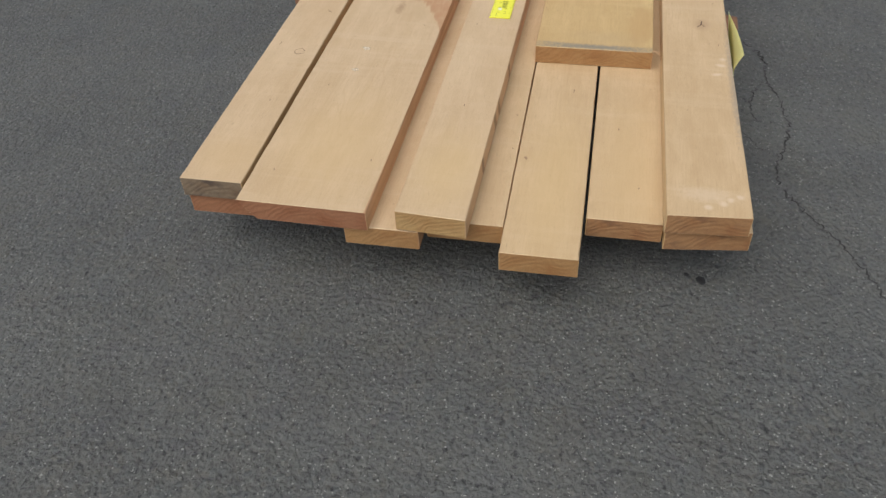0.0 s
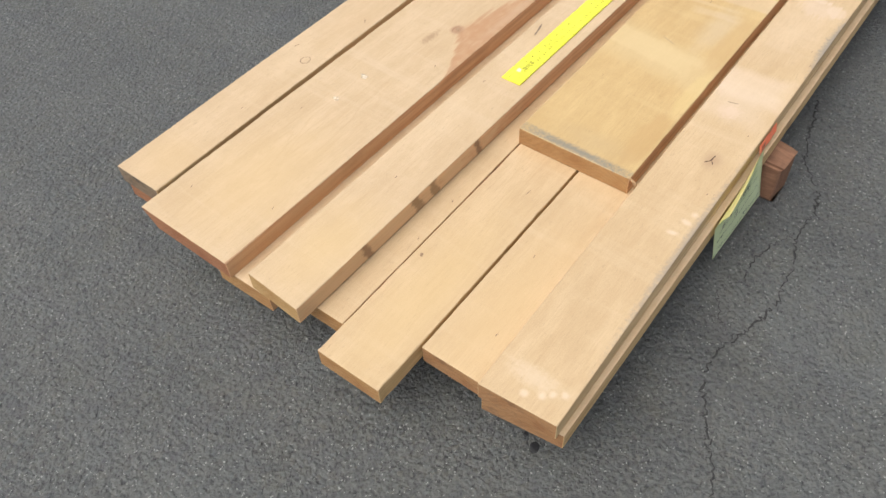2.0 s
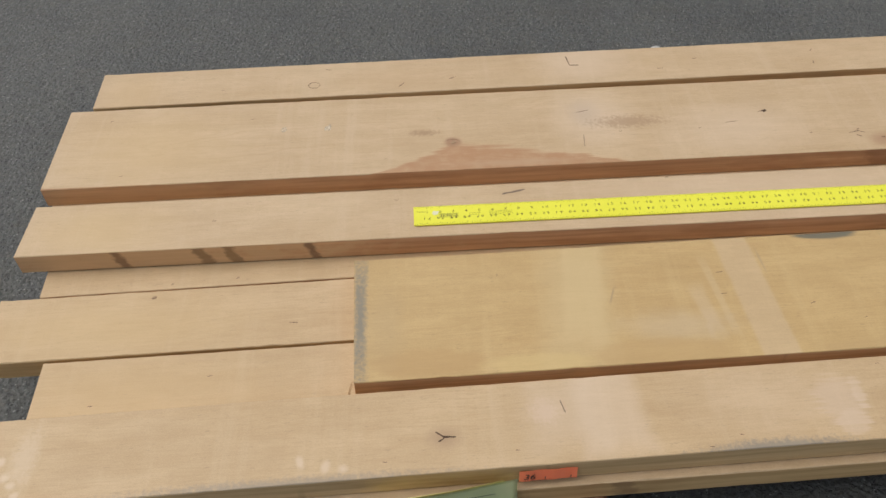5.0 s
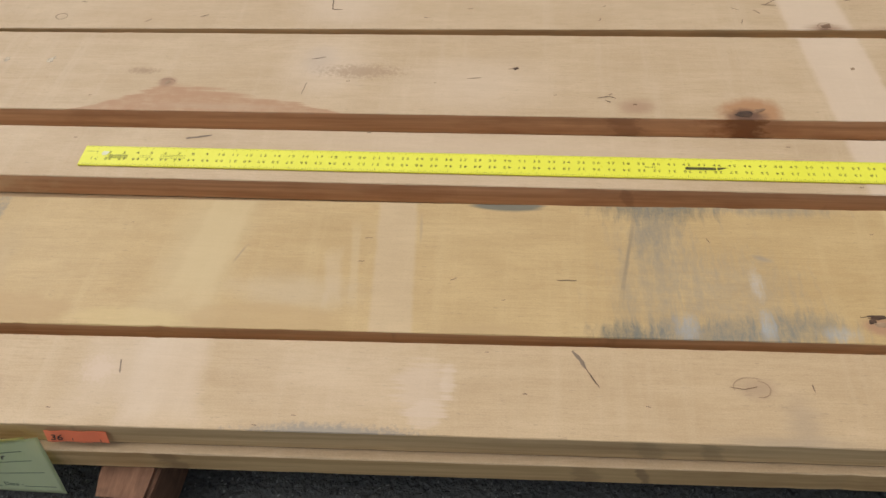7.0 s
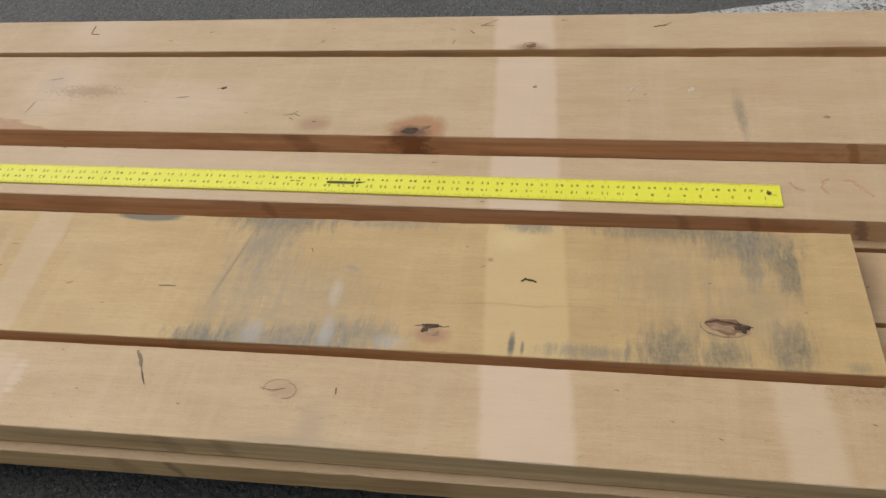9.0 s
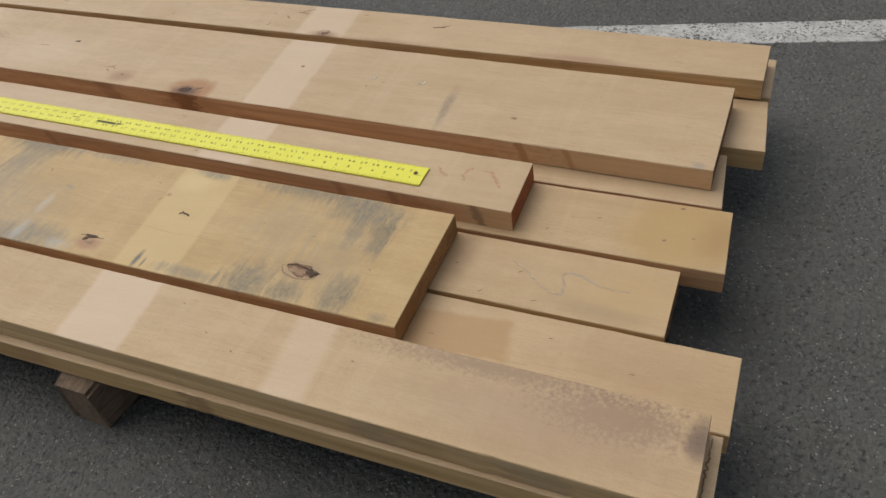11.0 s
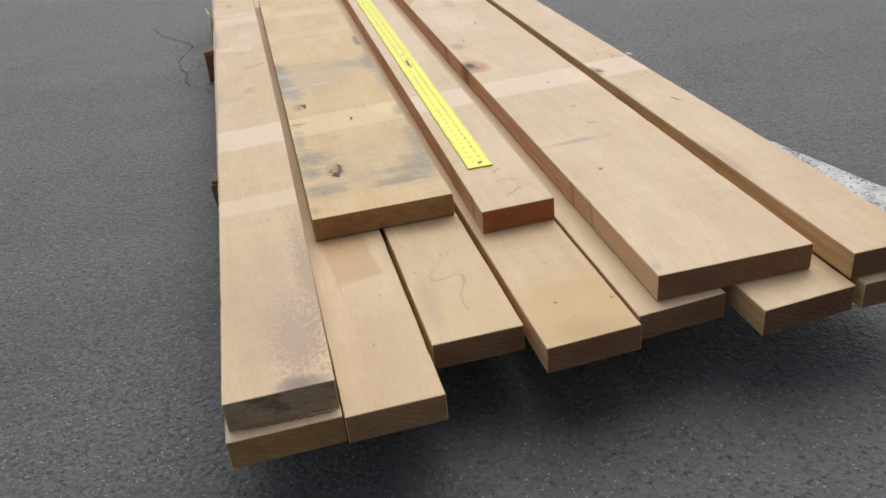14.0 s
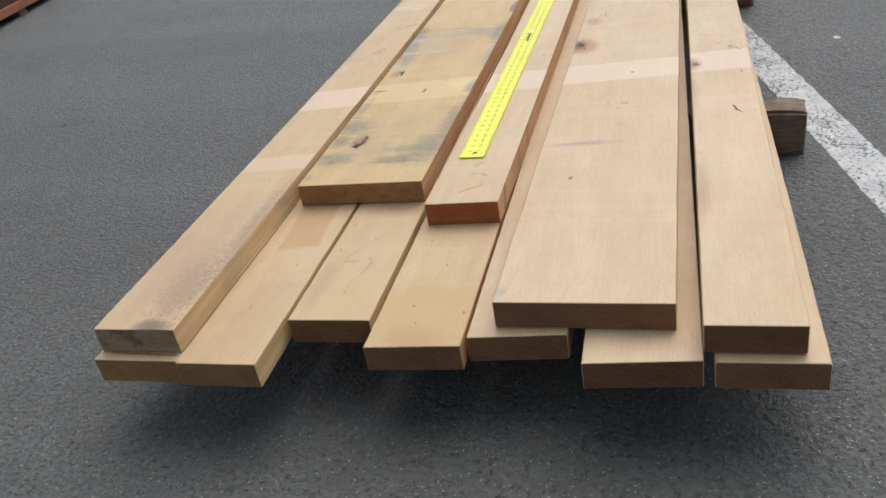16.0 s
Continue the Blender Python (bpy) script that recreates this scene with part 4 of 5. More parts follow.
board_q, top_q = board(-0.044, 0.441, 0.587, 3.016, 0.535, 0.683, LOW, LOW, T, FACE_Q, ORANGE_EDGE, ENDS["amber"], ENDS["cocoa"], "lower alder board with an amber patch and pin knots", 9.1, 0.0, -0.006)
board_r, top_r = board(-0.086, 0.593, 0.737, 2.984, 0.688, 0.834, LOW, LOW, T, FACE_PLAIN, ORANGE_EDGE, ENDS["amber"], ENDS["cocoa"], "plain lower alder board half covered by the wide board", 10.3, 0.0, -0.010)
board_s, top_s = board(-0.017, 0.764, 0.922, 3.032, 0.860, 1.018, LOW, LOW, T, FACE_PLAIN, YELLOW_EDGE, ENDS["amber"], ENDS["umber"], "plain lower alder board under the wide board", 11.8, 0.0, -0.010)
board_t, top_t = board(-0.047, 0.932, 1.071, 3.024, 1.033, 1.173, LOW, LOW, T, FACE_PLAIN, YELLOW_EDGE, ENDS["red"], ENDS["cocoa"], "outer lower alder board under the narrow board", 12.4)


# ---- knots, flecks and drawn marks on the boards ----
def knot(parent, top, x, y, rx, ry, turn=0, material=MAT_KNOT, label="dark knot", rag=0.5):
    bm = bmesh.new()
    blob(bm, x, y, rx, ry, turn, top(x, y) + 0.0003, 0.0007, 20, rag)
    return part("knot", bm, material, parent, label)


def stroke(parent, top, pts, width, material=MAT_FLECK, name="bark_fleck", label="", jitter=0.0006):
    bm = bmesh.new()
    flat_strip(bm, wander(pts, 4, jitter), width * 0.72, lambda x, y: top(x, y) + 0.0006)
    return part(name, bm, material, parent, label)


def ring_points(x, y, rx, ry, a0, a1, n=14):
    return [(x + rx * math.cos(radians(a0 + (a1 - a0) * i / n)), y + ry * math.sin(radians(a0 + (a1 - a0) * i / n))) for i in range(n + 1)]


stroke(board_a, top_a, ring_points(0.436, 1.003, 0.013, 0.011, 0, 365), 0.0024, MAT_FLECK, "pencil_mark", "hand-drawn circle", 0.0003)
stroke(board_a, top_a, [(1.023, 1.080), (1.027, 1.045)], 0.0042, MAT_FLECK)
stroke(board_a, top_a, [(1.027, 1.045), (1.049, 1.043)], 0.0038, MAT_FLECK)
for x, y, dx, dy in ((0.229, 0.997, 0.003, 0.001), (0.466, 1.061, 0.007, -0.002), (0.635, 0.993, 0.006, 0.006), (0.753, 1.013, 0.008, 0.004), (1.234, 1.019, 0.007, 0.001), (1.323, 1.054, 0.005, 0.001), (1.594, 1.021, 0.002, 0.005), (1.605, 1.070, 0.003, 0.003),
                     (1.949, 1.094, 0.016, 0.012), (1.943, 1.082, 0.014, -0.001), (1.914, 1.057, 0.006, -0.006), (1.872, 1.066, 0.007, -0.003), (1.880, 1.02, 0.002, 0.008), (2.105, 1.102, 0.006, 0.001)):
    stroke(board_a, top_a, [(x - dx, y - dy), (x + dx, y + dy)], 0.0026)
knot(board_a, top_a, 2.042, 1.008, 0.011, 0.008, 10, MAT_KNOT_SOFT, "grey-brown knot")
stroke(board_a, top_a, ring_points(2.042, 1.008, 0.016, 0.011, 20, 300), 0.002, MAT_KNOT_SOFT, "knot", "ring round the knot")
stroke(board_a, top_a, [(2.288, 1.078), (2.303, 1.083), (2.315, 1.084)], 0.006)
stroke(board_a, top_a, [(2.305, 1.083), (2.325, 1.094)], 0.003)

knot(board_b, top_b, 0.742, 0.784, 0.007, 0.005, 15, MAT_KNOT_FAINT, "soft brown knot", 0.9)
stroke(board_b, top_b, ring_points(0.740, 0.783, 0.018, 0.012, 20, 150), 0.0018, MAT_KNOT_SOFT, "knot", "dark rim of the knot")
knot(board_b, top_b, 1.840, 0.727, 0.017, 0.0085, 5)
knot(board_b, top_b, 1.868, 0.738, 0.012, 0.006, 20, MAT_KNOT_SOFT, "brown knot rim")
knot(board_b, top_b, 1.424, 0.850, 0.006, 0.004, 30)
stroke(board_b, top_b, [(1.410, 0.847), (1.424, 0.852)], 0.0022)
stroke(board_b, top_b, [(1.580, 0.765), (1.600, 0.770), (1.612, 0.764)], 0.003)
stroke(board_b, top_b, [(1.592, 0.758), (1.602, 0.752)], 0.0025)
stroke(board_b, top_b, [(1.600, 0.774), (1.606, 0.778)], 0.0025)
knot(board_b, top_b, 1.646, 0.748, 0.004, 0.002, 0, MAT_KNOT_SOFT, "small brown knot")
stroke(board_b, top_b, [(1.016, 0.868), (1.043, 0.876)], 0.0032, MAT_PENCIL)
stroke(board_b, top_b, [(1.020, 0.792), (1.016, 0.755)], 0.0020, MAT_PENCIL)
stroke(board_b, top_b, [(1.330, 0.815), (1.358, 0.819)], 0.0018)
knot(board_b, top_b, 2.581, 0.793, 0.006, 0.0035, 0, MAT_KNOT_FAINT, "soft brown knot")
knot(board_b, top_b, 2.062, 0.869, 0.005, 0.004, 0, MAT_KNOT_FAINT, "soft brown knot")
for x, y in ((0.379, 0.848), (0.475, 0.850), (2.242, 0.864), (2.354, 0.865)):
    knot(board_b, top_b, x, y, 0.010, 0.006, 60, MAT_PALE_SPOT, "pale rubbed spot", 0.7)
for x, y in ((0.60, 0.74), (1.10, 0.80), (1.27, 0.80), (1.50, 0.77), (0.06, 0.72), (0.0, 0.90), (2.27, 0.85), (2.24, 0.83), (0.31, 0.89)):
    stroke(board_b, top_b, [(x - 0.003, y - 0.001), (x + 0.003, y + 0.001)], 0.002)

stroke(board_c, top_c, [(0.830, 0.6185), (0.852, 0.6235), (0.875, 0.6295)], 0.007, MAT_PENCIL, "scratch", "grey slanting scratch")
for x, y in ((0.621, 0.613), (1.163, 0.648), (0.27, 0.575), (1.90, 0.64), (2.0, 0.545)):
    stroke(board_c, top_c, [(x - 0.004, y), (x + 0.004, y + 0.0005)], 0.0022)
stroke(board_c, top_c, [(2.556, 0.594), (2.549, 0.608), (2.552, 0.625), (2.562, 0.632)], 0.0085, MAT_ORANGE_CRAYON, "crayon_mark", "faint orange crayon letter", 0.001)
stroke(board_c, top_c, [(2.580, 0.630), (2.598, 0.628), (2.612, 0.610), (2.624, 0.592)], 0.0085, MAT_ORANGE_CRAYON, "crayon_mark", "faint orange crayon letter", 0.001)
stroke(board_c, top_c, [(2.497, 0.622), (2.508, 0.606), (2.522, 0.600)], 0.008, MAT_ORANGE_CRAYON, "crayon_mark", "faint orange crayon letter", 0.001)

# stained short board: split knots and tool scratches
knot(board_y, top_y, 1.957, 0.277, 0.014, 0.0032, 4, rag=1.3)
knot(board_y, top_y, 1.948, 0.270, 0.006, 0.004, 20, rag=0.8)
stroke(board_y, top_y, [(1.932, 0.276), (1.950, 0.279), (1.966, 0.2765), (1.985, 0.2785)], 0.0020, MAT_KNOT, "knot", "black split across the knot")
knot(board_y, top_y, 1.962, 0.265, 0.012, 0.005, 0, MAT_KNOT_FAINT, "brown knot rim")
stroke(board_y, top_y, [(2.082, 0.374), (2.088, 0.379), (2.100, 0.377), (2.106, 0.373)], 0.006, MAT_KNOT, "knot", "small dark knot")
knot(board_y, top_y, 2.380, 0.3115, 0.029, 0.0125, -6, MAT_KNOT_SOFT, "brown knot heart", 0.5)
knot(board_y, top_y, 2.374, 0.3085, 0.017, 0.0062, -8, MAT_KNOT_FAINT, "pale knot heart", 0.7).location.z += 0.0006
knot(board_y, top_y, 2.400, 0.3100, 0.0105, 0.0068, -20, rag=0.9).location.z += 0.0008
stroke(board_y, top_y, [(2.350, 0.3165), (2.366, 0.3205), (2.384, 0.3180), (2.402, 0.3120)], 0.0060, MAT_KNOT, "knot", "black split in the knot", 0.0006).location.z += 0.0008
stroke(board_y, top_y, ring_points(2.379, 0.312, 0.036, 0.019, 165, 330), 0.0015, MAT_KNOT_SOFT, "knot", "black ring crack round the knot", 0.0012)
stroke(board_y, top_y, ring_points(2.380, 0.313, 0.034, 0.017, 20, 150), 0.0007, MAT_KNOT_FAINT, "knot", "brown ring crack round the knot", 0.0012)
stroke(board_y, top_y, [(1.500, 0.3225), (1.530, 0.3235)], 0.0022)
for x, y, dx, dy in ((1.195, 0.345, 0.006, 0.001), (1.343, 0.317, 0.006, 0.002), (1.736, 0.415, 0.003, -0.004), (0.80, 0.41, 0.002, 0), (1.20, 0.395, 0.007, 0.001), (2.02, 0.40, 0.004, 0.002), (1.99, 0.44, 0.003, 0.001), (2.36, 0.20 + 0.19, 0.003, 0.001), (1.42, 0.28, 0.004, 0.001), (2.49, 0.345, 0.003, 0.0)):
    stroke(board_y, top_y, [(x - dx * 0.8, y - dy), (x + dx * 0.8, y + dy)], 0.0018)
stroke(board_y, top_y, [(2.16, 0.331), (2.11, 0.326), (2.05, 0.329), (1.98, 0.322)], 0.0006, MAT_KNOT_FAINT, "scratch", "fine wavering grain crack", 0.0006)
bm = bmesh.new()
for k in range(3):
    pts = [(0.552 - 0.012 * i / 6 + random.uniform(-0.001, 0.001), 0.196 - 0.030 * i / 6 + 0.004 * k, 0.186 + 0.016 * math.sin(i * 0.55) + 0.001 * k) for i in range(7)]
    rows = [[bm.verts.new((x - 0.0011, y, z)), bm.verts.new((x + 0.0011, y, z + 0.0006))] for x, y, z in pts]
    for a, b in zip(rows, rows[1:]):
        bm.faces.new((a[0], b[0], b[1], a[1]))
part("splinter", bm, MAT_FIBRE, board_y, "curled pale splinter at the corner")

# edge board
stroke(board_e, top_e, [(0.678, 0.096), (0.690, 0.087), (0.708, 0.0865)], 0.0042, MAT_KNOT, "knot", "dark forked bark knot")
stroke(board_e, top_e, [(0.690, 0.086), (0.681, 0.079)], 0.003, MAT_KNOT, "knot", "dark forked bark knot")
stroke(board_e, top_e, [(0.876, 0.142), (0.881, 0.120)], 0.0034, MAT_PENCIL)
stroke(board_e, top_e, [(1.520, 0.193), (1.531, 0.180), (1.538, 0.166)], 0.008, MAT_PENCIL, "scratch", "grey slanting dent")
stroke(board_e, top_e, [(1.537, 0.168), (1.547, 0.150), (1.556, 0.136)], 0.0028, MAT_FLECK, "scratch", "dark slanting scratch")
stroke(board_e, top_e, ring_points(1.770, 0.146, 0.015, 0.013, -100, 90), 0.0022, MAT_KNOT_FAINT, "knot", "ring-shaped knot", 0.0005)
stroke(board_e, top_e, ring_points(1.762, 0.148, 0.026, 0.016, 60, 200), 0.0010, MAT_KNOT_FAINT, "knot", "ring-shaped knot", 0.0005)
stroke(board_e, top_e, [(1.732, 0.147), (1.752, 0.145), (1.768, 0.150)], 0.0016, MAT_KNOT_SOFT, "knot", "dark crack in the knot")
stroke(board_e, top_e, [(1.842, 0.158), (1.843, 0.146)], 0.0026)
for x, y in ((1.144, 0.068), (1.093, 0.050), (2.229, 0.191), (1.40, 0.185), (0.60, 0.05), (1.62, 0.11), (2.30, 0.15), (0.80, 0.06), (2.55, 0.17), (2.36, 0.13), (1.455, 0.12)):
    stroke(board_e, top_e, [(x - 0.003, y), (x + 0.003, y - 0.001)], 0.0017)

# lower boards
knot(board_p, top_p, 0.172, 0.429, 0.0055, 0.003, 20, MAT_KNOT_FAINT, "small brown knot")
stroke(board_p, top_p, [(0.425, 0.358), (0.440, 0.357)], 0.002)
stroke(board_p, top_p, [(2.690, 0.470), (2.715, 0.458), (2.749, 0.431), (2.772, 0.418), (2.788, 0.420), (2.788, 0.440), (2.779, 0.460), (2.784, 0.470), (2.809, 0.467), (2.840, 0.455), (2.866, 0.452), (2.890, 0.454)], 0.0072, MAT_BLUE_CHALK, "chalk_mark", "faint blue chalk squiggle", 0.0008)
for x, y in ((2.60, 0.44), (2.71, 0.45), (2.66, 0.392), (2.75, 0.396)):
    stroke(board_p, top_p, [(x - 0.003, y - 0.002), (x + 0.003, y + 0.002)], 0.0022)
knot(board_q, top_q, 2.915, 0.585, 0.004, 0.0022, 30, MAT_KNOT_FAINT, "small pin knot")
knot(board_q, top_q, 2.930, 0.670, 0.004, 0.0022, 10, MAT_KNOT_FAINT, "small pin knot")
for x, y in ((2.72, 0.56), (2.80, 0.61), (2.96, 0.60), (0.20, 0.46), (0.32, 0.468)):
    stroke(board_q, top_q, [(x - 0.003, y - 0.001), (x + 0.003, y + 0.002)], 0.0020)
for x, y in ((2.62, 0.285), (2.80, 0.33), (2.93, 0.30), (0.30, 0.25), (0.11, 0.20)):
    stroke(board_f, top_f, [(x - 0.004, y), (x + 0.004, y + 0.001)], 0.0018)
# torn fibre along the end of the lower edge board
bm = bmesh.new()
rows = []
for i in range(25):
    y = 0.108 + 0.130 * i / 24
    back = 0.012 + 0.010 * (0.5 + noise.noise(Vector((y * 40, 3, 1)))) + 0.006 * (i % 2)
    lift = 0.0015 + 0.0035 * (0.5 + noise.noise(Vector((y * 55, 8, 1)))) * math.sin(math.pi * i / 24)
    rows.append([bm.verts.new((3.0645 - back - 0.004, y, LOW - 0.0014)), bm.verts.new((3.0645 - back, y, LOW - 0.002 + lift)), bm.verts.new((3.0645 - back + 0.003, y, LOW - 0.0016))])
for a, b in zip(rows, rows[1:]):
    for k in range(2):
        bm.faces.new((a[k], b[k], b[k + 1], a[k + 1]))
tear = [(3.0545 + 0.0035 * noise.noise(Vector((i * 0.9, 4, 2))), 0.112 + 0.0052 * i) for i in range(24)]
stroke(board_d, lambda x, y: LOW - 0.0012, tear, 0.0034, MAT_KNOT_SOFT, "split", "dark split behind the torn fibre", 0.0008)
part("torn_fibre", bm, MAT_FIBRE, board_d, "torn raised wood fibre at the sawn end")

# ---- the long yellow ruler ----
RA, RB = Vector((0.654, 0.5635, top_c(0.654, 0) + 0.0004)), Vector((2.483, 0.5850, top_c(2.483, 0) + 0.0004))
RLEN, RWIDE, RTHICK = 1.829, 0.0508, 0.0030
rdir = (RB - RA).normalized()
rside = Vector((0, 0, 1)).cross(rdir).normalized()
rup = rdir.cross(rside)
ruler_pose = Matrix((rdir, rside, rup)).transposed().to_4x4()
ruler_pose.translation = RA
bm = bmesh.new()
box(bm, 0, RLEN, -RWIDE / 2, RWIDE / 2, 0, RTHICK, 0.0006)
ruler = new("ruler", mesh_of(bm, "ruler", MAT_RULER))
ruler.matrix_world = ruler_pose
tagged(ruler, "long yellow metal ruler with black inch numbers lying on a board", "ruler")
INCH = 0.0254


def on_ruler(x, y, lift=0.0003):
    return ruler_pose @ Vector((x, y, RTHICK + lift))


def ruler_bar(bm, x0, x1, y0, y1):
    bm.faces.new([bm.verts.new(on_ruler(x, y)) for x, y in ((x0, y0), (x1, y0), (x1, y1), (x0, y1))])


high = 0.0084
for flip in (1, -1):
    for k in range(1, 72):
        bm = bmesh.new()
        digits = str(k)
        at_x = k * INCH if flip > 0 else RLEN - k * INCH
        for i, d in enumerate(digits):
            off = (i - (len(digits) - 1) / 2) * 0.0084
            wide = letters(d)[2]
            write(bm, d, lambda x, y: on_ruler(at_x + flip * (off + (x - wide / 2) * high * 1.25), flip * (0.0085 + (y - 0.36) * high)))
        part("inch_number", bm, MAT_INK, ruler)
    bm = bmesh.new()
    for k in range(1, 72 * 8):
        x = k * INCH / 8
        deep = 0.0062 if k % 8 == 0 else 0.0042 if k % 4 == 0 else 0.0028
        y1 = flip * (RWIDE / 2 - 0.0008)
        ruler_bar(bm, x - 0.00022, x + 0.00022, min(y1, y1 - flip * deep), max(y1, y1 - flip * deep))
    tagged(part("scale_marking", bm, MAT_INK, ruler, "fine black inch divisions"), kind="stuff")
bm = bmesh.new()
x = 1.95 * INCH
while x < 3.35 * INCH:
    w = random.choice((0.0005, 0.0009, 0.0014))
    ruler_bar(bm, x, x + w, -0.0075, 0.0030)
    x += w + random.choice((0.0006, 0.0009, 0.0012))
tagged(part("barcode", bm, MAT_FADED_INK, ruler, "small black barcode"), kind="stuff")
bm = bmesh.new()
for a, b, y in ((4.2, 5.1, 0.001), (4.2, 5.0, -0.003), (5.7, 7.5, 0.0035), (5.7, 7.4, 0.0), (5.7, 7.5, -0.004)):
    x = a * INCH
    while x < b * INCH:
        w = random.uniform(0.002, 0.005)
        ruler_bar(bm, x, x + w, y - 0.0005, y + 0.0005)
        x += w + 0.0011
tagged(part("fine_print", bm, MAT_FADED_INK, ruler, "lines of fine print too small to read"), kind="stuff")
bm = bmesh.new()
ruler_bar(bm, 41.9 * INCH, 43.9 * INCH, -0.0036, 0.0030)
a, b, c = (44.0 * INCH, 0.0034), (44.75 * INCH, 0.0034), (44.0 * INCH, -0.0040)
bm.faces.new([bm.verts.new(on_ruler(*p)) for p in (a, c, b)])
part("maker_mark", bm, MAT_INK, ruler, "black maker's mark, a bar and a triangle")
bm = bmesh.new()
wide = letters("AE144")[2]
write(bm, "AE144", lambda x, y: on_ruler(39.6 * INCH - (x - wide / 2) * 0.0068, 0.0005 - (y - 0.36) * 0.0055))
part("size_code", bm, MAT_INK, ruler, "small black printed code")
bm = bmesh.new()
ring = [bm.verts.new(on_ruler(RLEN - 0.019 + 0.0042 * math.cos(k * 0.449), 0.0045 + 0.0042 * math.sin(k * 0.449))) for k in range(14)]
bm.faces.new(ring)
part("hanging_hole", bm, MAT_KNOT, ruler, "dark round hanging hole")
for a, b, c, d in ((RLEN - 0.022, RLEN - 0.008, -0.0005, 0.0003), (0.006, 0.024, 0.0098, 0.0106)):
    bm = bmesh.new()
    ruler_bar(bm, a, b, c, d)
    part("end_line", bm, MAT_INK, ruler, "thin black printed line")
bm = bmesh.new()
blob(bm, 1.65 * INCH, 0.006, 0.007, 0.005, 20, 0, 0.0001, 14, 0.6)
for v in bm.verts:
    v.co = on_ruler(v.co.x, v.co.y, 0.0007)
part("scuff", bm, MAT_WORN_PRINT, ruler, "white scuff through the paint")

# ---- paper tag, slip and sticker on the edge of the stack ----
TAG_W, TAG_H = 0.225, 0.106


def tag_at(u, v, lift=0.0):
    """The hanging paper: u from 0 to 1 along it, v from 0 at the stuck edge to 1 at the free edge."""
    x = 0.573 + 0.223 * u + 0.003 * v
    top_z = 0.149 + 0.040 * u**0.85
    low_z = 0.062 + 0.003 * u
    y = 0.007 + 0.012 * u - (0.013 + 0.011 * u) * v**1.1 - 0.004 * math.sin(math.pi * u) * (1 - v)
    return Vector((x, y - lift, top_z + (low_z - top_z) * v + lift * 0.3))


bm = bmesh.new()
cols, rws = 26, 16
grid = [[bm.verts.new(tag_at(i / cols, j / rws)) for i in range(cols + 1)] for j in range(rws + 1)]
for j in range(rws):
    for i in range(cols):
        bm.faces.new((grid[j][i], grid[j + 1][i], grid[j + 1][i + 1], grid[j][i + 1]))
for f in bm.faces:
    f.smooth = True
bmesh.ops.solidify(bm, geom=bm.faces[:], thickness=0.0003)
tag = tagged(new("paper_tag", mesh_of(bm, "paper_tag", MAT_GREEN_PAPER)), "curled pale green paper tag hanging from the board stack", "paper tag")


def on_tag(text, u, v, size, material, name, label, lean=0.0, stretch=1.0):
    bm = bmesh.new()
    write(bm, text, lambda x, y: tag_at(u + (x * stretch + y * lean) * size / TAG_W, v - y * size / TAG_H, 0.0009))
    return part(name, bm, material, tag, label)


def tag_rule(u0, u1, v):
    bm = bmesh.new()
    for i in range(12):
        a, b = u0 + (u1 - u0) * i / 12, u0 + (u1 - u0) * (i + 1) / 12
        bm.faces.new([bm.verts.new(tag_at(p, q, 0.0009)) for p, q in ((a, v), (b, v), (b, v + 0.009), (a, v + 0.009))])
    bmesh.ops.remove_doubles(bm, verts=bm.verts, dist=1e-6)
    part("ruled_line", bm, MAT_PRINT_GREY, tag)


on_tag("8 / 4", 0.14, 0.35, 0.017, MAT_PEN, "handwriting", "black handwritten grade", 0.25, 1.35)
on_tag("Alder", 0.52, 0.33, 0.016, MAT_PEN, "handwriting", "black handwritten wood kind", 0.25, 1.25)
on_tag("10", 0.38, 0.56, 0.019, MAT_PEN, "handwriting", "black handwritten length", 0.2, 0.95)
on_tag("Length -", 0.06, 0.60, 0.0115, MAT_PRINT_GREY, "printed_word", "small printed form word")
on_tag("Note -", 0.09, 0.87, 0.0115, MAT_PRINT_GREY, "printed_word", "small printed form word")
on_tag("Date -", 0.60, 0.87, 0.0115, MAT_PRINT_GREY, "printed_word", "small printed form word")
tag_rule(0.10, 0.88, 0.38), tag_rule(0.24, 0.92, 0.605), tag_rule(0.22, 0.58, 0.875), tag_rule(0.73, 0.95, 0.875), tag_rule(0.30, 0.85, 0.20)

bm = bmesh.new()
grid = []
for j in range(9):
    up = j / 8
    row = []
    for i in range(13):
        u = 0.01 + 0.90 * i / 12
        low, rim = tag_at(u, 0.45, -0.0014), tag_at(u, 0.0, -0.0014)
        tall = 0.004 + 0.034 * (1 - i / 12)
        if up < 0.5:
            row.append(bm.verts.new(low.lerp(rim, up * 2)))
        else:
            k = up * 2 - 1
            row.append(bm.verts.new(rim + Vector((0.012 * k * (1 - i / 12), -0.017 * k**1.5 * (1 - i / 12), tall * k))))
    grid.append(row)
for j in range(8):
    for i in range(12):
        bm.faces.new((grid[j][i], grid[j][i + 1], grid[j + 1][i + 1], grid[j + 1][i]))
for f in bm.faces:
    f.smooth = True
bmesh.ops.solidify(bm, geom=bm.faces[:], thickness=0.0003)
tagged(new("paper_slip", mesh_of(bm, "paper_slip", MAT_YELLOW_PAPER)), "pale yellow carbon copy behind the green tag", "paper slip")


def on_edge(x, z, lift=0.0006):
    k = (x + 0.004) / 3.054
    return Vector((x, 0.003 + 0.0291 * x + 0.028 * k * (1 - k) - lift, z))


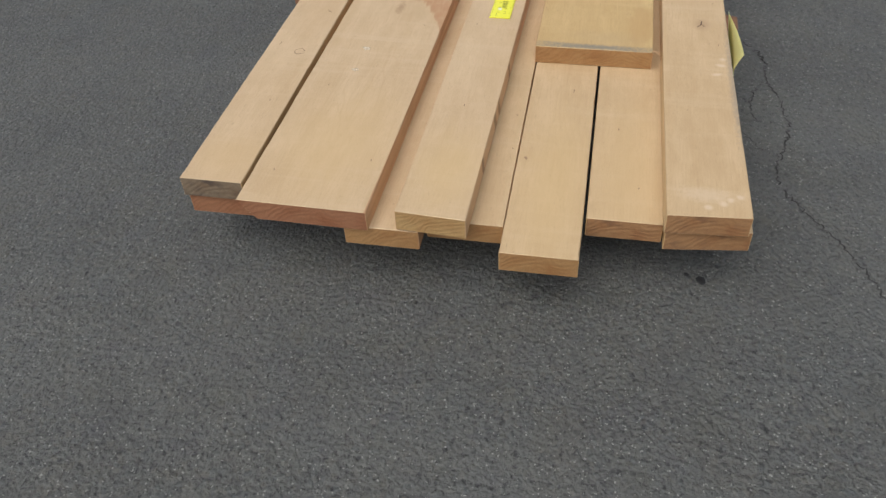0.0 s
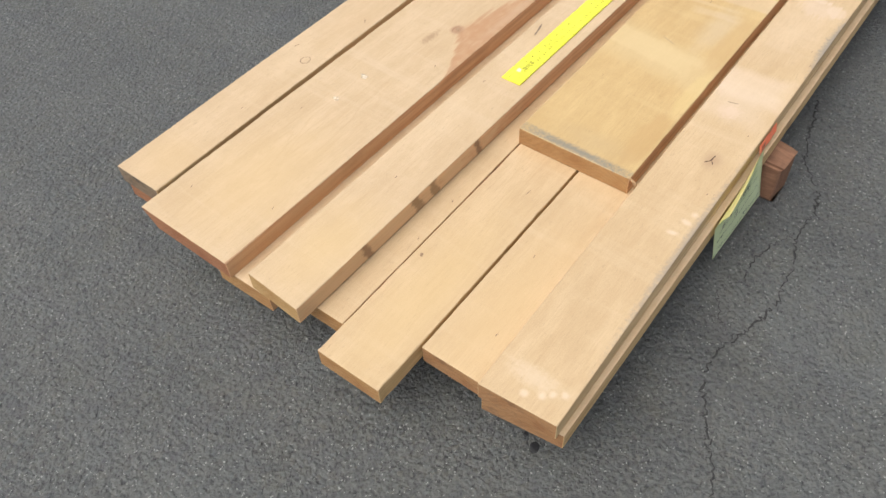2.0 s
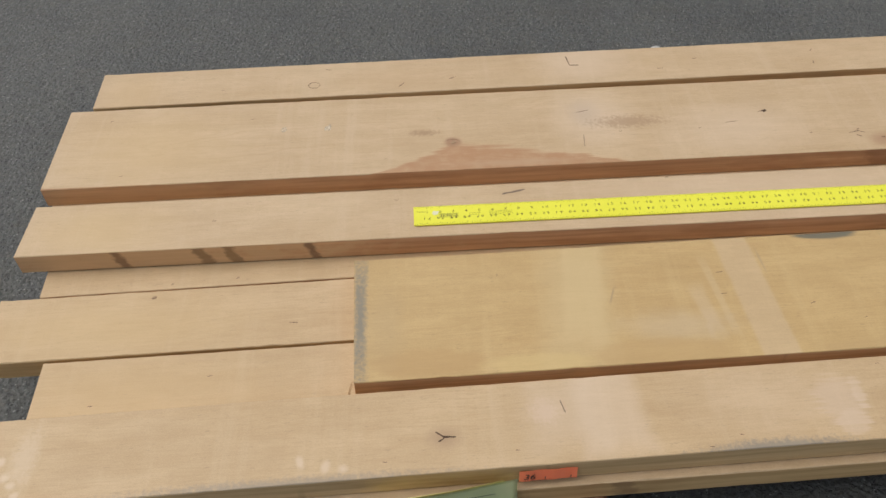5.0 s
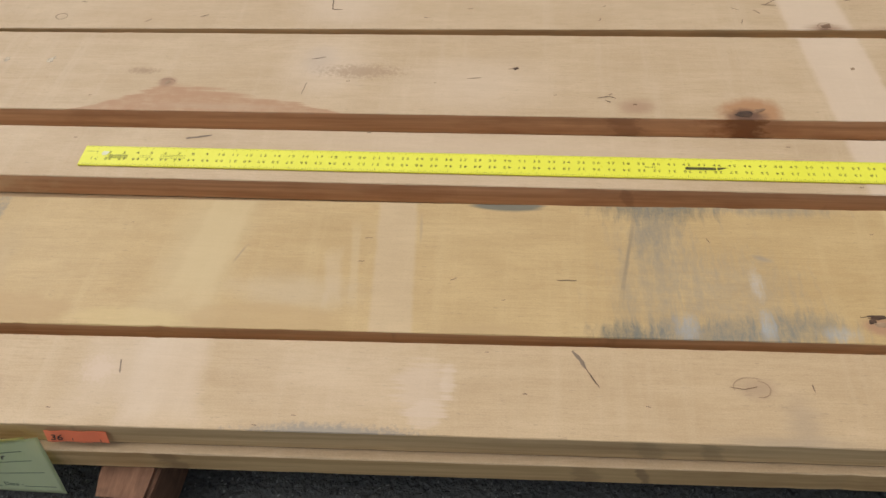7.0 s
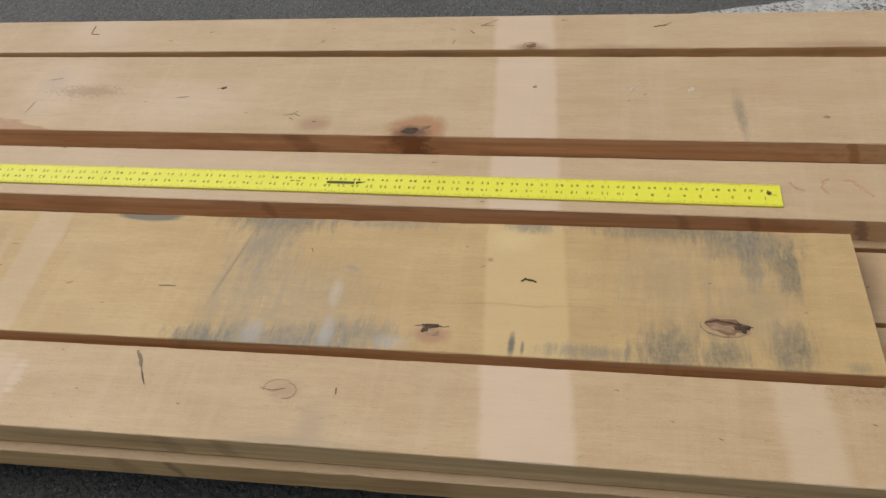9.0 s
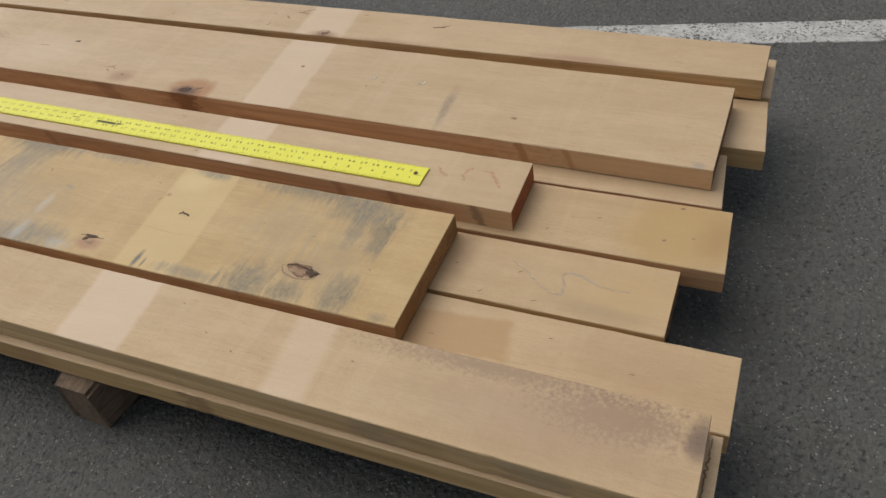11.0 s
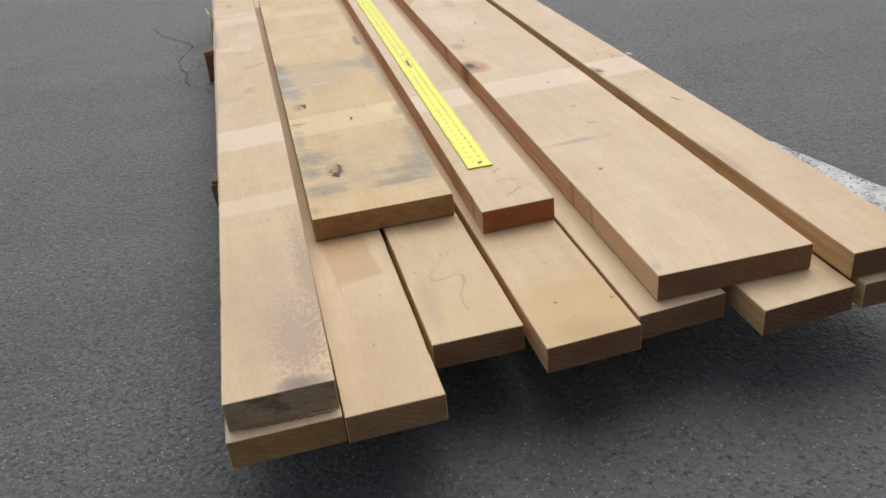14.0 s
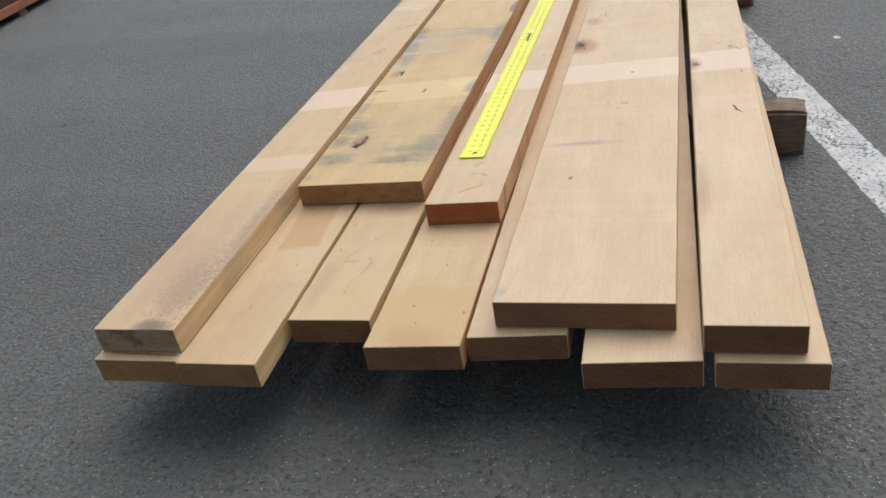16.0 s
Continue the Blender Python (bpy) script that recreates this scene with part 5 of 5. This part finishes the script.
bm = bmesh.new()
for i in range(10):
    a, b = 0.800 + 0.0088 * i, 0.800 + 0.0088 * (i + 1)
    wave = [0.0022 + 0.0007 * math.sin(k * 1.3) for k in (i, i + 1)]
    low, rim = 0.1680, 0.1895
    bm.faces.new([bm.verts.new(on_edge(p, q, w)) for p, q, w in ((a, low, wave[0] + 0.005), (b, low, wave[1] + 0.005), (b, rim, wave[1]), (a, rim, wave[0]))])
bmesh.ops.remove_doubles(bm, verts=bm.verts, dist=1e-5)
bmesh.ops.solidify(bm, geom=bm.faces[:], thickness=0.0006)
sticker = tagged(new("sticker", mesh_of(bm, "sticker", MAT_STICKER)), "fluorescent red plastic strip label on the board edge", "label strip")
bm = bmesh.new()
write(bm, "36", lambda x, y: on_edge(0.806 + (x * 1.15 + y * 0.2) * 0.016, 0.1730 + y * 0.0155, 0.0075 - y * 0.0036))
part("handwriting", bm, MAT_PEN, sticker, "black handwritten number")
for x0, lo, hi in ((0.838, 0.1725, 0.1795), (0.877, 0.1715, 0.1785)):
    bm = bmesh.new()
    bm.faces.new([bm.verts.new(on_edge(p, q, 0.0078)) for p, q in ((x0, lo), (x0 + 0.0012, lo), (x0 + 0.0022, hi), (x0 + 0.0010, hi))])
    part("pen_tick", bm, MAT_PEN, sticker)
bm = bmesh.new()
bm.faces.new([bm.verts.new(on_edge(p, q, 0.0084)) for p, q in ((0.806, 0.1710), (0.884, 0.1705), (0.884, 0.1711), (0.806, 0.1716))])
part("printed_rule", bm, MAT_PEN, sticker)

# ---- another stack of reddish boards, farther off ----
for k in range(8):
    low = k < 4
    wide = 0.165 if low else 0.158
    bm = bmesh.new()
    box(bm, 0.03 * (k % 3), 2.45 - 0.05 * (k % 2), -wide, -0.004, 0.0, 0.046, 0.003)
    ob = new("dark_board", mesh_of(bm, "dark_board", MAT_RED_WOOD if low else MAT_DARK_WOOD))
    off = -0.170 * (k % 4) - (0.0 if low else 0.022)
    ob.matrix_world = pose(-0.70, -2.90, 0, 0, 0, 11.4) @ pose(0, off, 0.036 if low else 0.084)
    tagged(ob, "reddish brown sawn board in a second stack" if low else "dark brown sawn board on top of a second stack", "board", "boards of the second stack")
for x in (0.55, 1.95):
    a, b = pose(-0.70, -2.90, 0, 0, 0, 11.4) @ Vector((x, -0.66, 0)), pose(-0.70, -2.90, 0, 0, 0, 11.4) @ Vector((x, -0.03, 0))
    support_timber(a.x, a.y, b.x, b.y, 0.09, 0.0355, MAT_BUNK_OLD, "low weathered timber under the second stack", 0.6)
